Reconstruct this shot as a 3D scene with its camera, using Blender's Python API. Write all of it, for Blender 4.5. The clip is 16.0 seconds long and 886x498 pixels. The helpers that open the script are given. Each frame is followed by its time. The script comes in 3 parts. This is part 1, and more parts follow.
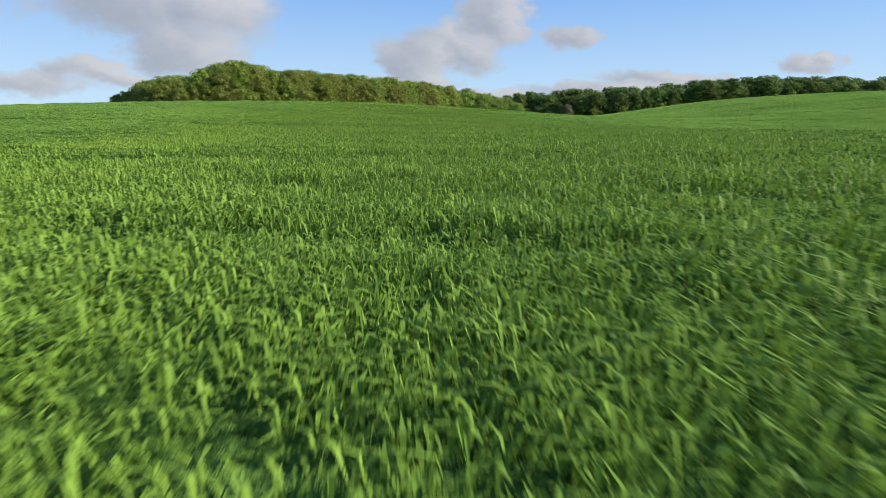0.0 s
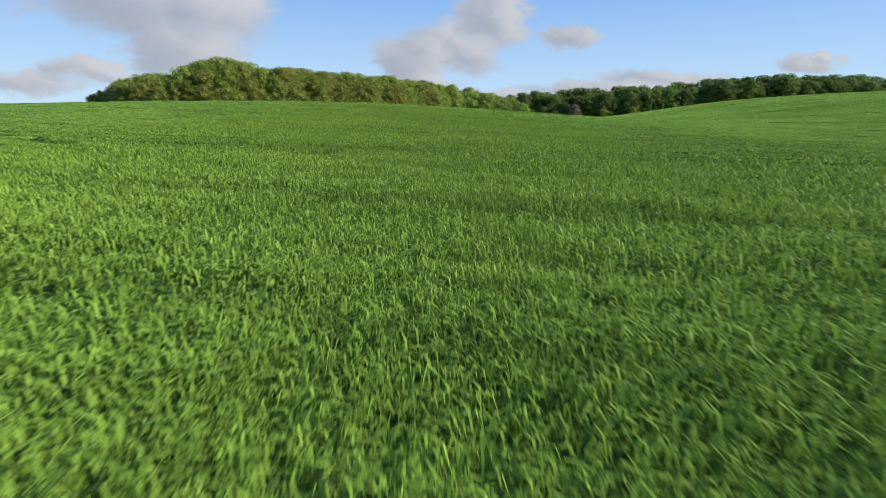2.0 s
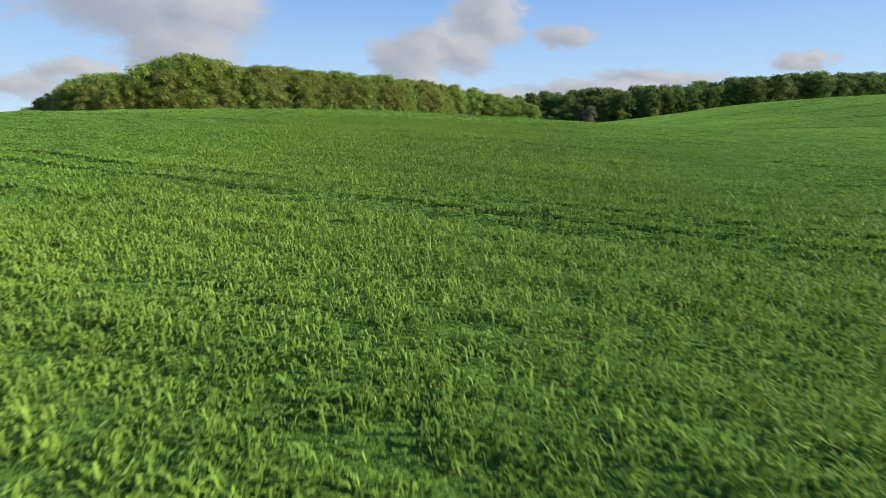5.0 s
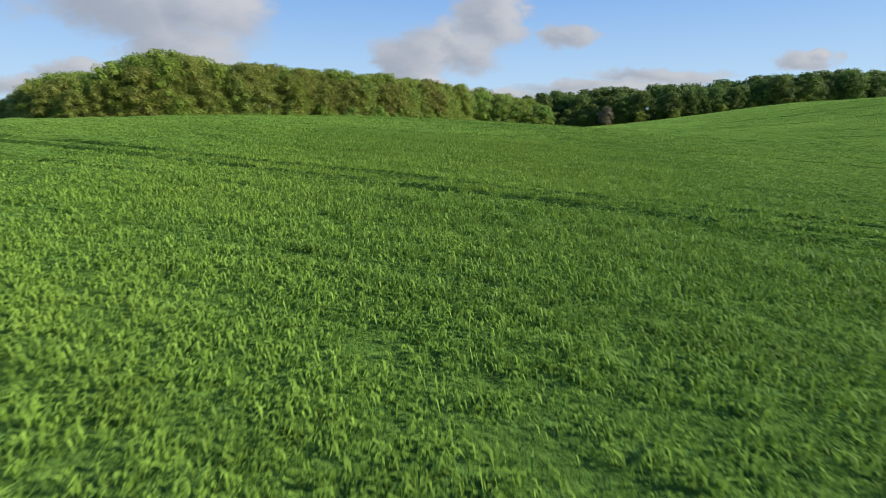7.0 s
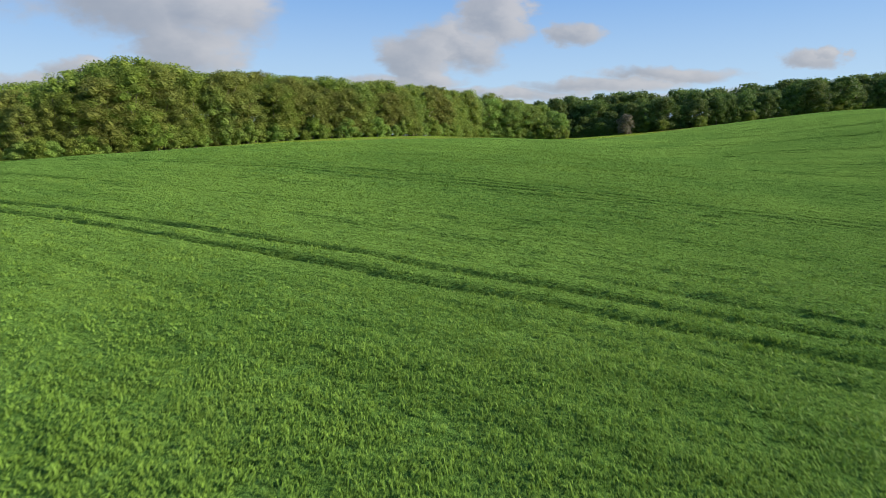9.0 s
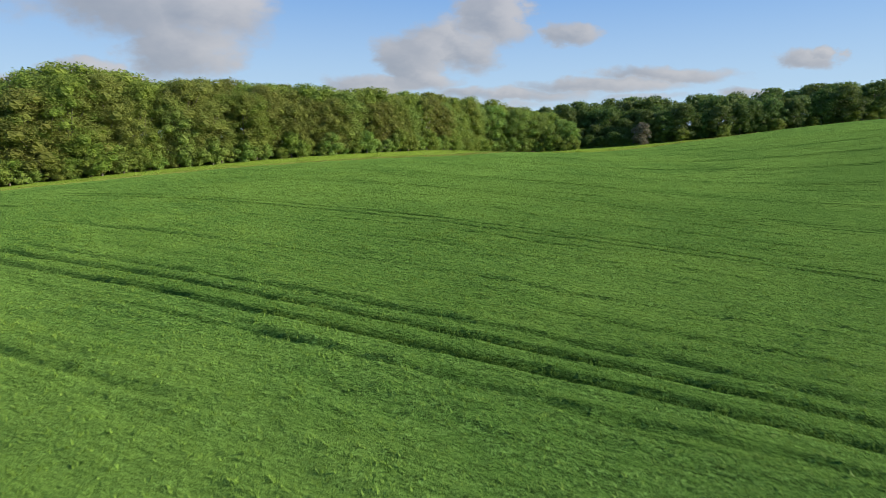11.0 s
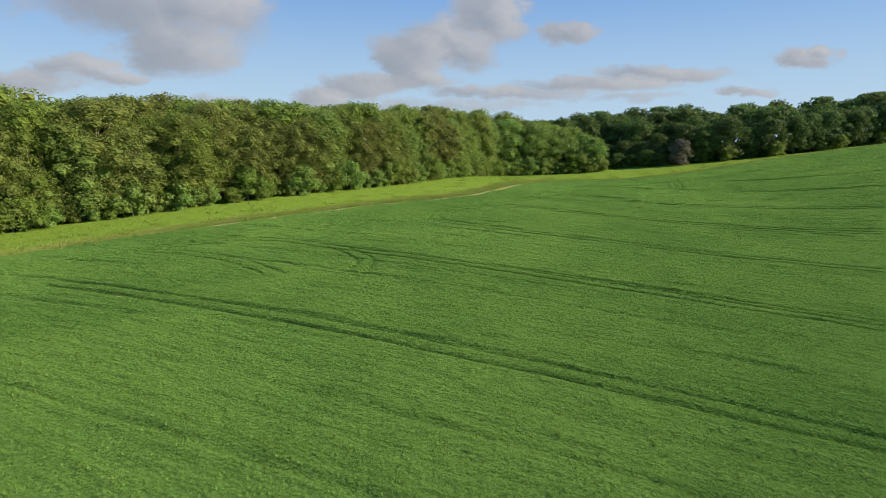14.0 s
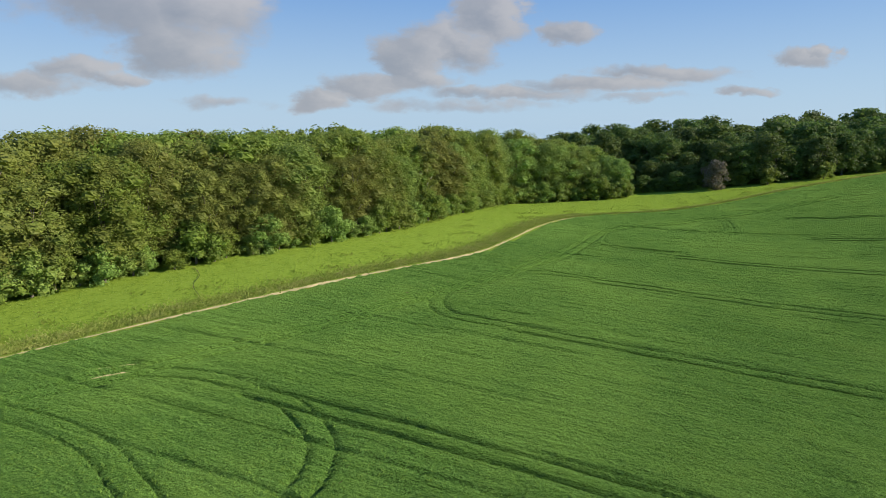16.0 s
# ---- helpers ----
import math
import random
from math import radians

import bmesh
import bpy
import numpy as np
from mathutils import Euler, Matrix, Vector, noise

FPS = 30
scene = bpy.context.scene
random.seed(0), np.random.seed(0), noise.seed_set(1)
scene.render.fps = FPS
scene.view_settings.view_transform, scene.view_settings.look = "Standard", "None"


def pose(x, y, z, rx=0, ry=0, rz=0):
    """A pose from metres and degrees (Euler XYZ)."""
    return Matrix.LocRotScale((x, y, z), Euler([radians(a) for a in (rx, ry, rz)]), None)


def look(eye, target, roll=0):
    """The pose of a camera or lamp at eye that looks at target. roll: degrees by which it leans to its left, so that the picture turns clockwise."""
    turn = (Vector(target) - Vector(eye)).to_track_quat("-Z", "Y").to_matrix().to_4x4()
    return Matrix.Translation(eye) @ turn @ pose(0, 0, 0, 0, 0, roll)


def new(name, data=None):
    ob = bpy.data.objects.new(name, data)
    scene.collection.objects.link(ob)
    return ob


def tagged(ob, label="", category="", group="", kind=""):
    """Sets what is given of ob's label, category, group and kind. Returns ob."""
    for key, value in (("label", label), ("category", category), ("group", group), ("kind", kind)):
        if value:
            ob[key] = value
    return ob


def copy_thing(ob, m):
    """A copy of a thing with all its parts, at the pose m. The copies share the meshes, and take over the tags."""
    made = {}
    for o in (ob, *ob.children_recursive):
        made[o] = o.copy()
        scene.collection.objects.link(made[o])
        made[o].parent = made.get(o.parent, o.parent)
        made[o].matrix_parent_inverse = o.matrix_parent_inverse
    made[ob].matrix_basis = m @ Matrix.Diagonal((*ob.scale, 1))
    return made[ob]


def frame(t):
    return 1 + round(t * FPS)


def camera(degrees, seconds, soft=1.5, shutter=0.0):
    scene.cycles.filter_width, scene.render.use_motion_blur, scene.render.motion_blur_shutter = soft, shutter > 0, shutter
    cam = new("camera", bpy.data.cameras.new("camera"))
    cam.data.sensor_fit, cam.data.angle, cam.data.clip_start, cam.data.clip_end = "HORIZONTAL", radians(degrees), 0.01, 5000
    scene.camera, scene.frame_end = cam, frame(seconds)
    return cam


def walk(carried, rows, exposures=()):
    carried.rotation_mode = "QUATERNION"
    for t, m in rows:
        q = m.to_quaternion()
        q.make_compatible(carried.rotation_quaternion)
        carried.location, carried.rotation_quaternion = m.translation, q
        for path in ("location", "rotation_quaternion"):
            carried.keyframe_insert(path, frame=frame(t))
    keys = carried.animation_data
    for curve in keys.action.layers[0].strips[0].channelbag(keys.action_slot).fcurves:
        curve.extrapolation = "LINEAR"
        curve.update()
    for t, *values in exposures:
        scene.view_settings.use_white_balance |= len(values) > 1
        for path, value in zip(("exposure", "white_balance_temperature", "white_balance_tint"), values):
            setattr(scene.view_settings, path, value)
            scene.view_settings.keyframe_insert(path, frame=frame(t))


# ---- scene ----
cam = camera(75.0, 16.0, soft=0.6, shutter=0.13)
# seconds, eye x, y, z, yaw to the left, pitch, lean to the left
ROWS = [
    (0.0, 0.00, 0.00, 1.70, -0.07, -11.96, 0.32),
    (0.5, -0.44, 4.58, 1.84, -0.10, -11.95, 0.30),
    (1.0, -0.86, 9.29, 2.02, -0.11, -11.97, 0.31),
    (1.5, -1.16, 14.23, 2.25, -0.16, -11.96, 0.30),
    (2.0, -1.38, 19.44, 2.52, -0.18, -11.97, 0.27),
    (2.5, -1.59, 24.96, 2.82, -0.23, -11.96, 0.25),
    (3.0, -1.80, 30.67, 3.11, -0.26, -11.94, 0.18),
    (5.5, -5.24, 60.08, 5.22, -0.57, -11.96, -0.04),
    (6.0, -5.44, 65.61, 5.51, -0.32, -11.97, -0.08),
    (6.5, -5.54, 71.17, 5.74, -0.23, -11.96, -0.13),
    (7.0, -5.60, 76.73, 6.22, -0.22, -11.97, -0.15),
    (7.5, -5.74, 82.48, 7.13, -0.05, -11.99, -0.19),
    (8.0, -5.88, 88.46, 8.48, 0.30, -12.02, -0.17),
    (8.5, -6.03, 94.59, 9.96, 0.26, -12.09, -0.17),
    (9.0, -5.90, 100.85, 11.36, 0.28, -12.14, -0.15),
    (9.5, -5.74, 107.05, 12.72, 0.26, -12.15, -0.20),
    (10.0, -5.62, 113.22, 13.74, 0.26, -12.10, -0.28),
    (12.5, -8.52, 148.16, 18.24, -0.40, -12.27, 0.00),
    (13.0, -8.66, 154.71, 19.34, -0.42, -12.29, -0.02),
    (13.5, -8.65, 161.34, 20.51, -0.35, -12.27, -0.10),
    (14.0, -8.71, 168.15, 21.95, -0.32, -12.30, -0.05),
    (14.5, -8.80, 175.04, 23.42, -0.26, -12.30, -0.08),
    (15.0, -8.87, 182.05, 24.82, -0.21, -12.26, -0.13),
    (15.5, -8.94, 188.90, 26.35, -0.22, -12.20, -0.25),
    (16.0, -9.05, 195.65, 28.00, -0.23, -12.26, -0.24),
]


def flown(x, y, z, yaw, pitch, lean):
    a, b = radians(yaw), radians(pitch)
    way = Vector((-math.sin(a) * math.cos(b), math.cos(a) * math.cos(b), math.sin(b)))
    return look((x, y, z), Vector((x, y, z)) + 10 * way, lean)


walk(cam, [(t, flown(*row)) for t, *row in ROWS], [(0.0, 1.15), (5.5, 1.10), (9.0, 1.02), (12.5, 0.93), (16.0, 0.84)])

# ---- light ----
SUN_AZ, SUN_EL = 95.0, 25.0  # degrees clockwise from +y, degrees up
SKY_STRENGTH, SUN_STRENGTH = 0.053, 5.4

sun_data = bpy.data.lights.new("sun", "SUN")
sun_data.energy, sun_data.angle, sun_data.color = SUN_STRENGTH, radians(0.6), (1.0, 0.90, 0.74)
sun = new("sun", sun_data)
sun_way = Vector((math.sin(radians(SUN_AZ)) * math.cos(radians(SUN_EL)), math.cos(radians(SUN_AZ)) * math.cos(radians(SUN_EL)), math.sin(radians(SUN_EL))))
sun.matrix_world = look((300, 200, 200), Vector((300, 200, 200)) - sun_way)


class Nodes:
    """A short way to write node trees."""

    def __init__(self, tree):
        self.tree = tree
        tree.nodes.clear()

    def add(self, kind, inputs=None, operation="", use_clamp=False, interpolation=""):
        node = self.tree.nodes.new(kind)
        if operation:
            node.operation = operation
        if use_clamp:
            node.use_clamp = True
        if interpolation:
            node.interpolation_type = interpolation
        for key, value in (inputs or {}).items():
            if isinstance(value, bpy.types.NodeSocket):
                self.tree.links.new(value, node.inputs[key])
            else:
                node.inputs[key].default_value = value
        return node

    def math(self, op, a, b=0.0, clamp=False):
        return self.add("ShaderNodeMath", {0: a, 1: b}, operation=op, use_clamp=clamp).outputs[0]

    def noise(self, vector, scale, detail=4.0, rough=0.6, distort=0.0):
        return self.add("ShaderNodeTexNoise", {"Vector": vector, "Scale": scale, "Detail": detail, "Roughness": rough, "Distortion": distort}).outputs["Fac"]

    def mix(self, fac, a, b, blend="MIX"):
        node = self.add("ShaderNodeMix")
        node.data_type, node.blend_type = "RGBA", blend
        for socket, value in ((node.inputs[0], fac), (node.inputs[6], a), (node.inputs[7], b)):
            if isinstance(value, bpy.types.NodeSocket):
                self.tree.links.new(value, socket)
            else:
                socket.default_value = value
        return node.outputs[2]

    def span(self, value, lo, hi, to_lo=0.0, to_hi=1.0, smooth=True):
        return self.add("ShaderNodeMapRange", {0: value, 1: lo, 2: hi, 3: to_lo, 4: to_hi}, interpolation="SMOOTHSTEP" if smooth else "LINEAR").outputs[0]


def rgb(r, g, b):
    return (r, g, b, 1.0)


# clouds of the sky: azimuth and height (as tangents), half widths, weight
CLOUDS = [
    (-0.47, 0.22, 0.19, 0.085, 1.2), (-0.43, 0.125, 0.10, 0.050, 1.1), (-0.36, 0.19, 0.09, 0.06, 0.9), (-0.66, 0.20, 0.08, 0.03, 0.25),
    (-0.60, 0.086, 0.075, 0.022, 1.0), (-0.68, 0.066, 0.12, 0.020, 0.8), (-0.54, 0.076, 0.05, 0.012, 0.8), (-0.36, 0.038, 0.07, 0.011, 0.5),
    (-0.20, 0.040, 0.06, 0.018, 1.0), (-0.12, 0.060, 0.08, 0.020, 1.0), (-0.04, 0.070, 0.07, 0.020, 1.0),
    (-0.05, 0.105, 0.065, 0.045, 1.2), (0.00, 0.135, 0.07, 0.040, 1.1), (0.085, 0.175, 0.065, 0.050, 1.2), (0.05, 0.12, 0.05, 0.035, 0.9), (0.215, 0.144, 0.052, 0.020, 1.0),
    (0.26, 0.062, 0.14, 0.014, 0.9), (0.38, 0.080, 0.13, 0.015, 0.9), (0.14, 0.048, 0.14, 0.011, 0.7), (0.05, 0.050, 0.08, 0.010, 0.6),
    (0.04, 0.030, 0.14, 0.011, 0.5), (0.605, 0.108, 0.055, 0.018, 1.0), (0.64, 0.116, 0.03, 0.013, 1.1), (0.52, 0.053, 0.05, 0.008, 0.7), (0.32, 0.042, 0.10, 0.006, 0.4),
]
world = bpy.data.worlds.new("sky")
scene.world = world
world.use_nodes = True
n = Nodes(world.node_tree)
air = n.add("ShaderNodeTexSky")
air.sky_type, air.sun_disc, air.sun_elevation, air.sun_rotation = "NISHITA", False, radians(SUN_EL), radians(SUN_AZ)
air.altitude, air.air_density, air.dust_density, air.ozone_density = 120.0, 1.0, 0.1, 2.0
low = n.span(n.add("ShaderNodeSeparateXYZ", {0: n.add("ShaderNodeTexCoord").outputs["Generated"]}).outputs[2], 0.0, 0.30)
sky = n.mix(n.span(low, 0.0, 1.0, 0.90, 0.80), air.outputs[0], n.mix(low, rgb(4.6, 6.5, 8.5), rgb(1.45, 3.65, 8.1)))
way = n.add("ShaderNodeTexCoord").outputs["Generated"]
sep = n.add("ShaderNodeSeparateXYZ", {0: way})
ahead = n.math("MAXIMUM", sep.outputs[1], 0.05)
az, el = n.math("DIVIDE", sep.outputs[0], ahead), n.math("DIVIDE", sep.outputs[2], ahead)
flat = n.add("ShaderNodeCombineXYZ", {0: az, 1: n.math("MULTIPLY", el, 1.7), 2: 0.0}).outputs[0]
wisp = n.noise(flat, 9.0, 6.0, 0.55)
fine = n.noise(flat, 30.0, 4.0, 0.55)
total, lit = None, None
warp = n.add("ShaderNodeTexNoise", {"Vector": flat, "Scale": 11.0, "Detail": 5.0, "Roughness": 0.6}).outputs["Color"]
warp = n.add("ShaderNodeSeparateXYZ", {0: warp})
az = n.math("ADD", az, n.math("MULTIPLY", n.math("SUBTRACT", warp.outputs[0], 0.5), 0.13))
el = n.math("ADD", el, n.math("MULTIPLY", n.math("SUBTRACT", warp.outputs[1], 0.5), 0.050))
for ca, ce, ra, re, weight in CLOUDS:
    da = n.math("DIVIDE", n.math("SUBTRACT", az, ca), ra)
    de = n.math("DIVIDE", n.math("SUBTRACT", el, ce), re)
    r2 = n.math("ADD", n.math("MULTIPLY", da, da), n.math("MULTIPLY", de, de))
    puff = n.math("MULTIPLY", n.math("SUBTRACT", 1.25, r2, clamp=False), weight)
    puff = n.math("MAXIMUM", puff, -1.0)
    glow = n.math("ADD", n.math("MULTIPLY", da, 0.30), n.math("MULTIPLY", de, 0.22))
    glow = n.math("MULTIPLY", glow, n.math("MAXIMUM", puff, 0.0))
    total = puff if total is None else n.math("MAXIMUM", total, puff)
    lit = glow if lit is None else n.math("ADD", lit, glow)
cover = n.math("ADD", total, n.math("MULTIPLY", n.math("SUBTRACT", wisp, 0.5), 1.8))
cover = n.math("ADD", cover, n.math("MULTIPLY", n.math("SUBTRACT", fine, 0.5), 0.5))
cover = n.span(cover, -0.2, 0.9)
# the rest of the sky, out of the flight's view, has loose fair-weather cloud too
high = n.noise(n.add("ShaderNodeVectorMath", {0: way, 1: (1.0, 1.0, 2.2)}, operation="MULTIPLY").outputs[0], 2.6, 6.0, 0.55)
high = n.math("MULTIPLY", n.span(high, 0.52, 0.70), n.span(sep.outputs[2], 0.26, 0.40))
cover = n.math("MAXIMUM", n.math("MULTIPLY", cover, n.span(sep.outputs[1], 0.1, 0.3)), high)
shade = n.span(n.math("ADD", lit, n.math("MULTIPLY", n.math("SUBTRACT", wisp, 0.5), 0.5)), -0.45, 0.45)
cloud = n.mix(shade, rgb(2.9, 3.15, 3.65), rgb(5.9, 5.7, 5.7))
n.add("ShaderNodeOutputWorld", {0: n.add("ShaderNodeBackground", {0: n.mix(n.math("MULTIPLY", cover, 0.85), sky, cloud), 1: SKY_STRENGTH}).outputs[0]})

# ---- materials ----


def material(name):
    m = bpy.data.materials.new(name)
    m.use_nodes = True
    return m, Nodes(m.node_tree)


def place(n):
    return n.add("ShaderNodeNewGeometry").outputs["Position"]


def drill_rows(n, pos):
    """Long thin streaks along the drilling, where plants stand poorer."""
    turned = n.add("ShaderNodeMapping", {"Vector": pos, "Rotation": (0.0, 0.0, radians(25.7))}).outputs[0]
    return n.noise(n.add("ShaderNodeVectorMath", {0: turned, 1: (0.02, 0.62, 0.0)}, operation="MULTIPLY").outputs[0], 1.0, 3.0, 0.7)


def leafy(name, dark, light, warm, through_light=0.35, patch=0.08, rough=0.6, gloss=0.2, drilled=False):
    """Foliage: each leaf its own tint, patches over metres, light that passes through."""
    m, n = material(name)
    geo = n.add("ShaderNodeNewGeometry")
    island, pos = geo.outputs["Random Per Island"], geo.outputs["Position"]
    own = n.add("ShaderNodeObjectInfo").outputs["Random"]
    tint = n.mix(island, dark, light)
    tint = n.mix(n.math("MULTIPLY", n.span(n.noise(pos, patch, 3.0), 0.42, 0.68), 0.55), tint, warm)
    if drilled:
        tint = n.mix(n.math("MULTIPLY", n.span(drill_rows(n, pos), 0.53, 0.60), 0.30), tint, rgb(0.060, 0.125, 0.016))
    value = n.math("ADD", 0.87, n.math("MULTIPLY", own, 0.26))
    tint = n.add("ShaderNodeHueSaturation", {"Hue": n.math("ADD", 0.488, n.math("MULTIPLY", own, 0.024)), "Saturation": 1.0, "Value": value, "Color": tint}).outputs[0]
    body = n.add("ShaderNodeBsdfPrincipled", {"Base Color": tint, "Roughness": rough, "Specular IOR Level": gloss, "Diffuse Roughness": 0.5}).outputs[0]
    back = n.add("ShaderNodeBsdfTranslucent", {"Color": tint}).outputs[0]
    n.add("ShaderNodeOutputMaterial", {0: n.add("ShaderNodeMixShader", {0: through_light, 1: body, 2: back}).outputs[0]})
    return m


CROP_LEAF = leafy("crop_leaf", rgb(0.083, 0.177, 0.022), rgb(0.198, 0.370, 0.056), rgb(0.203, 0.345, 0.052), 0.26, 0.10, 0.6, 0.10, True)
MARGIN_LEAF = leafy("margin_grass_leaf", rgb(0.160, 0.240, 0.026), rgb(0.250, 0.340, 0.050), rgb(0.285, 0.325, 0.080), 0.42, 0.22)
ROUGH_LEAF = leafy("rough_grass_leaf", rgb(0.19, 0.26, 0.04), rgb(0.36, 0.41, 0.10), rgb(0.40, 0.39, 0.14), 0.4, 0.3)
TREE_LEAF = leafy("woodland_leaf", rgb(0.110, 0.172, 0.026), rgb(0.222, 0.300, 0.050), rgb(0.255, 0.280, 0.068), 0.50, 0.12, 0.6, 0.2)
BROWN_LEAF = leafy("bronze_leaf", rgb(0.135, 0.165, 0.034), rgb(0.245, 0.265, 0.062), rgb(0.202, 0.245, 0.048), 0.50, 0.25, 0.6, 0.2)
DARK_LEAF = leafy("dark_oak_leaf", rgb(0.046, 0.096, 0.018), rgb(0.140, 0.205, 0.040), rgb(0.13, 0.165, 0.045), 0.40, 0.1)
PALE_LEAF = leafy("pale_willow_leaf", rgb(0.135, 0.215, 0.040), rgb(0.270, 0.370, 0.082), rgb(0.230, 0.300, 0.068), 0.45, 0.2)
BLOSSOM = leafy("hawthorn_blossom", rgb(0.07, 0.09, 0.035), rgb(0.28, 0.24, 0.18), rgb(0.17, 0.14, 0.09), 0.35, 0.6)

CROP_SHEET, n = material("crop_canopy")
pos = place(n)
turned = n.add("ShaderNodeMapping", {"Vector": pos, "Rotation": (0.0, 0.0, radians(25.7))}).outputs[0]
rows_at = n.add("ShaderNodeVectorMath", {0: turned, 1: (0.05, 1.0, 1.0)}, operation="MULTIPLY").outputs[0]
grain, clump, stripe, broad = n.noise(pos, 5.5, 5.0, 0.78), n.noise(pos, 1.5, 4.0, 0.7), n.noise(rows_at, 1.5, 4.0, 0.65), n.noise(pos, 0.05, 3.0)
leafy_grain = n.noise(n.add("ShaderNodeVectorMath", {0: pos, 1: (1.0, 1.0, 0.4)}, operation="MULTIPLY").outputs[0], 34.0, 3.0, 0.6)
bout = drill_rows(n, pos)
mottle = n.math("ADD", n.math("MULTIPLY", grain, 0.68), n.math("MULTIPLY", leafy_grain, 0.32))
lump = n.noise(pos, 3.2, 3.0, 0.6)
# shade of the gaps between leaves put into the tint, where the bump is low
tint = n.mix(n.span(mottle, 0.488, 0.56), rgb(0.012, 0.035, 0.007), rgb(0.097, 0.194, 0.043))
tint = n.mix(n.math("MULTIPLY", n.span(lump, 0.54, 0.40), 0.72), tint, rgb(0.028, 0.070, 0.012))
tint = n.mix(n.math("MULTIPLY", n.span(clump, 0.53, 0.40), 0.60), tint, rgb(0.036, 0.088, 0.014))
tint = n.mix(n.math("MULTIPLY", n.span(stripe, 0.52, 0.64), 0.30), tint, rgb(0.036, 0.086, 0.012))
tint = n.mix(n.math("MULTIPLY", n.span(bout, 0.53, 0.59), 0.55), tint, rgb(0.034, 0.080, 0.012))
lands = n.noise(n.add("ShaderNodeVectorMath", {0: turned, 1: (0.010, 0.40, 0.0)}, operation="MULTIPLY").outputs[0], 1.0, 2.0, 0.6)
tint = n.mix(n.math("MULTIPLY", n.span(lands, 0.53, 0.58), 0.45), tint, rgb(0.026, 0.064, 0.010))
tint = n.mix(n.math("MULTIPLY", n.span(broad, 0.4, 0.65), 0.30), tint, rgb(0.140, 0.225, 0.040))
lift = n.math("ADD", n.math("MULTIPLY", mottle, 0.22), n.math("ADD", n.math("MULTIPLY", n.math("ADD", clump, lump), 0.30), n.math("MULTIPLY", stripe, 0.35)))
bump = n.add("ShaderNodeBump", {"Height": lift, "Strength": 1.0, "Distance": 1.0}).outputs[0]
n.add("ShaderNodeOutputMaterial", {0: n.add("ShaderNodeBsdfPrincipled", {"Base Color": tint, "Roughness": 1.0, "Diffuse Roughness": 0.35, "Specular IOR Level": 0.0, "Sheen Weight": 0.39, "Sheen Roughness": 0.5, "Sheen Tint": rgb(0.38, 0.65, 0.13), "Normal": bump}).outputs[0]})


def earth(name, dark, light, weed, weeds):
    m, n = material(name)
    pos = place(n)
    tint = n.mix(n.span(n.noise(pos, 1.6, 6.0, 0.65), 0.3, 0.7), dark, light)
    tint = n.mix(n.math("MULTIPLY", n.span(n.noise(pos, 0.8, 5.0, 0.7), 0.40, 0.55), weeds), tint, weed)
    bump = n.add("ShaderNodeBump", {"Height": n.noise(pos, 9.0, 5.0, 0.7), "Strength": 0.6, "Distance": 0.08}).outputs[0]
    n.add("ShaderNodeOutputMaterial", {0: n.add("ShaderNodeBsdfPrincipled", {"Base Color": tint, "Roughness": 1.0, "Specular IOR Level": 0.0, "Normal": bump}).outputs[0]})
    return m


SOIL = earth("field_soil", rgb(0.09, 0.065, 0.04), rgb(0.20, 0.15, 0.09), rgb(0.05, 0.09, 0.02), 0.9)
CHALK = earth("dry_chalky_soil", rgb(0.43, 0.32, 0.16), rgb(0.72, 0.58, 0.33), rgb(0.17, 0.19, 0.07), 0.45)
MARGIN = earth("margin_turf", rgb(0.120, 0.185, 0.020), rgb(0.210, 0.285, 0.038), rgb(0.19, 0.27, 0.036), 0.8)
BARK, n = material("bark")
pos = place(n)
tint = n.mix(n.noise(n.add("ShaderNodeVectorMath", {0: pos, 1: (6.0, 6.0, 1.0)}, operation="MULTIPLY").outputs[0], 3.0), rgb(0.06, 0.05, 0.035), rgb(0.22, 0.19, 0.15))
n.add("ShaderNodeOutputMaterial", {0: n.add("ShaderNodeBsdfPrincipled", {"Base Color": tint, "Roughness": 0.9}).outputs[0]})
PALE_BARK, n = material("pale_bark")
tint = n.mix(n.span(n.noise(n.add("ShaderNodeVectorMath", {0: place(n), 1: (1.0, 1.0, 5.0)}, operation="MULTIPLY").outputs[0], 2.0), 0.45, 0.7), rgb(0.55, 0.52, 0.46), rgb(0.12, 0.10, 0.08))
n.add("ShaderNodeOutputMaterial", {0: n.add("ShaderNodeBsdfPrincipled", {"Base Color": tint, "Roughness": 0.8}).outputs[0]})

# ---- shape of the land ----
# broad swells 62 m wide over a coarse grid, and a gentle plane
BASE, TILT_X, TILT_Y = (-1.02, 1.12, -0.59)
SWELLS = np.array([[-4.54, 1.38, 3.53, -4.71, 6.28, -3.58, 6.16], [-1.65, 1.18, 2.1, 1.44, -0.04, 3.1, 4.58], [-1.21, 3.43, -0.1, 9.63, -2.25, 13.4, -15.85], [4.93, -8.04, 6.37, -13.98, 5.03, -13.44, 19.35], [-0.87, 2.61, -4.58, 17.33, 5.8, 10.39, -10.51], [-2.44, -4.0, 12.3, -6.54, -4.99, 7.93, 11.84]])
SWELL_X, SWELL_Y, SWELL_R = np.arange(-140, 211, 70.0), np.arange(0, 421, 70.0), 62.0
CROP = 0.62  # height of the standing crop


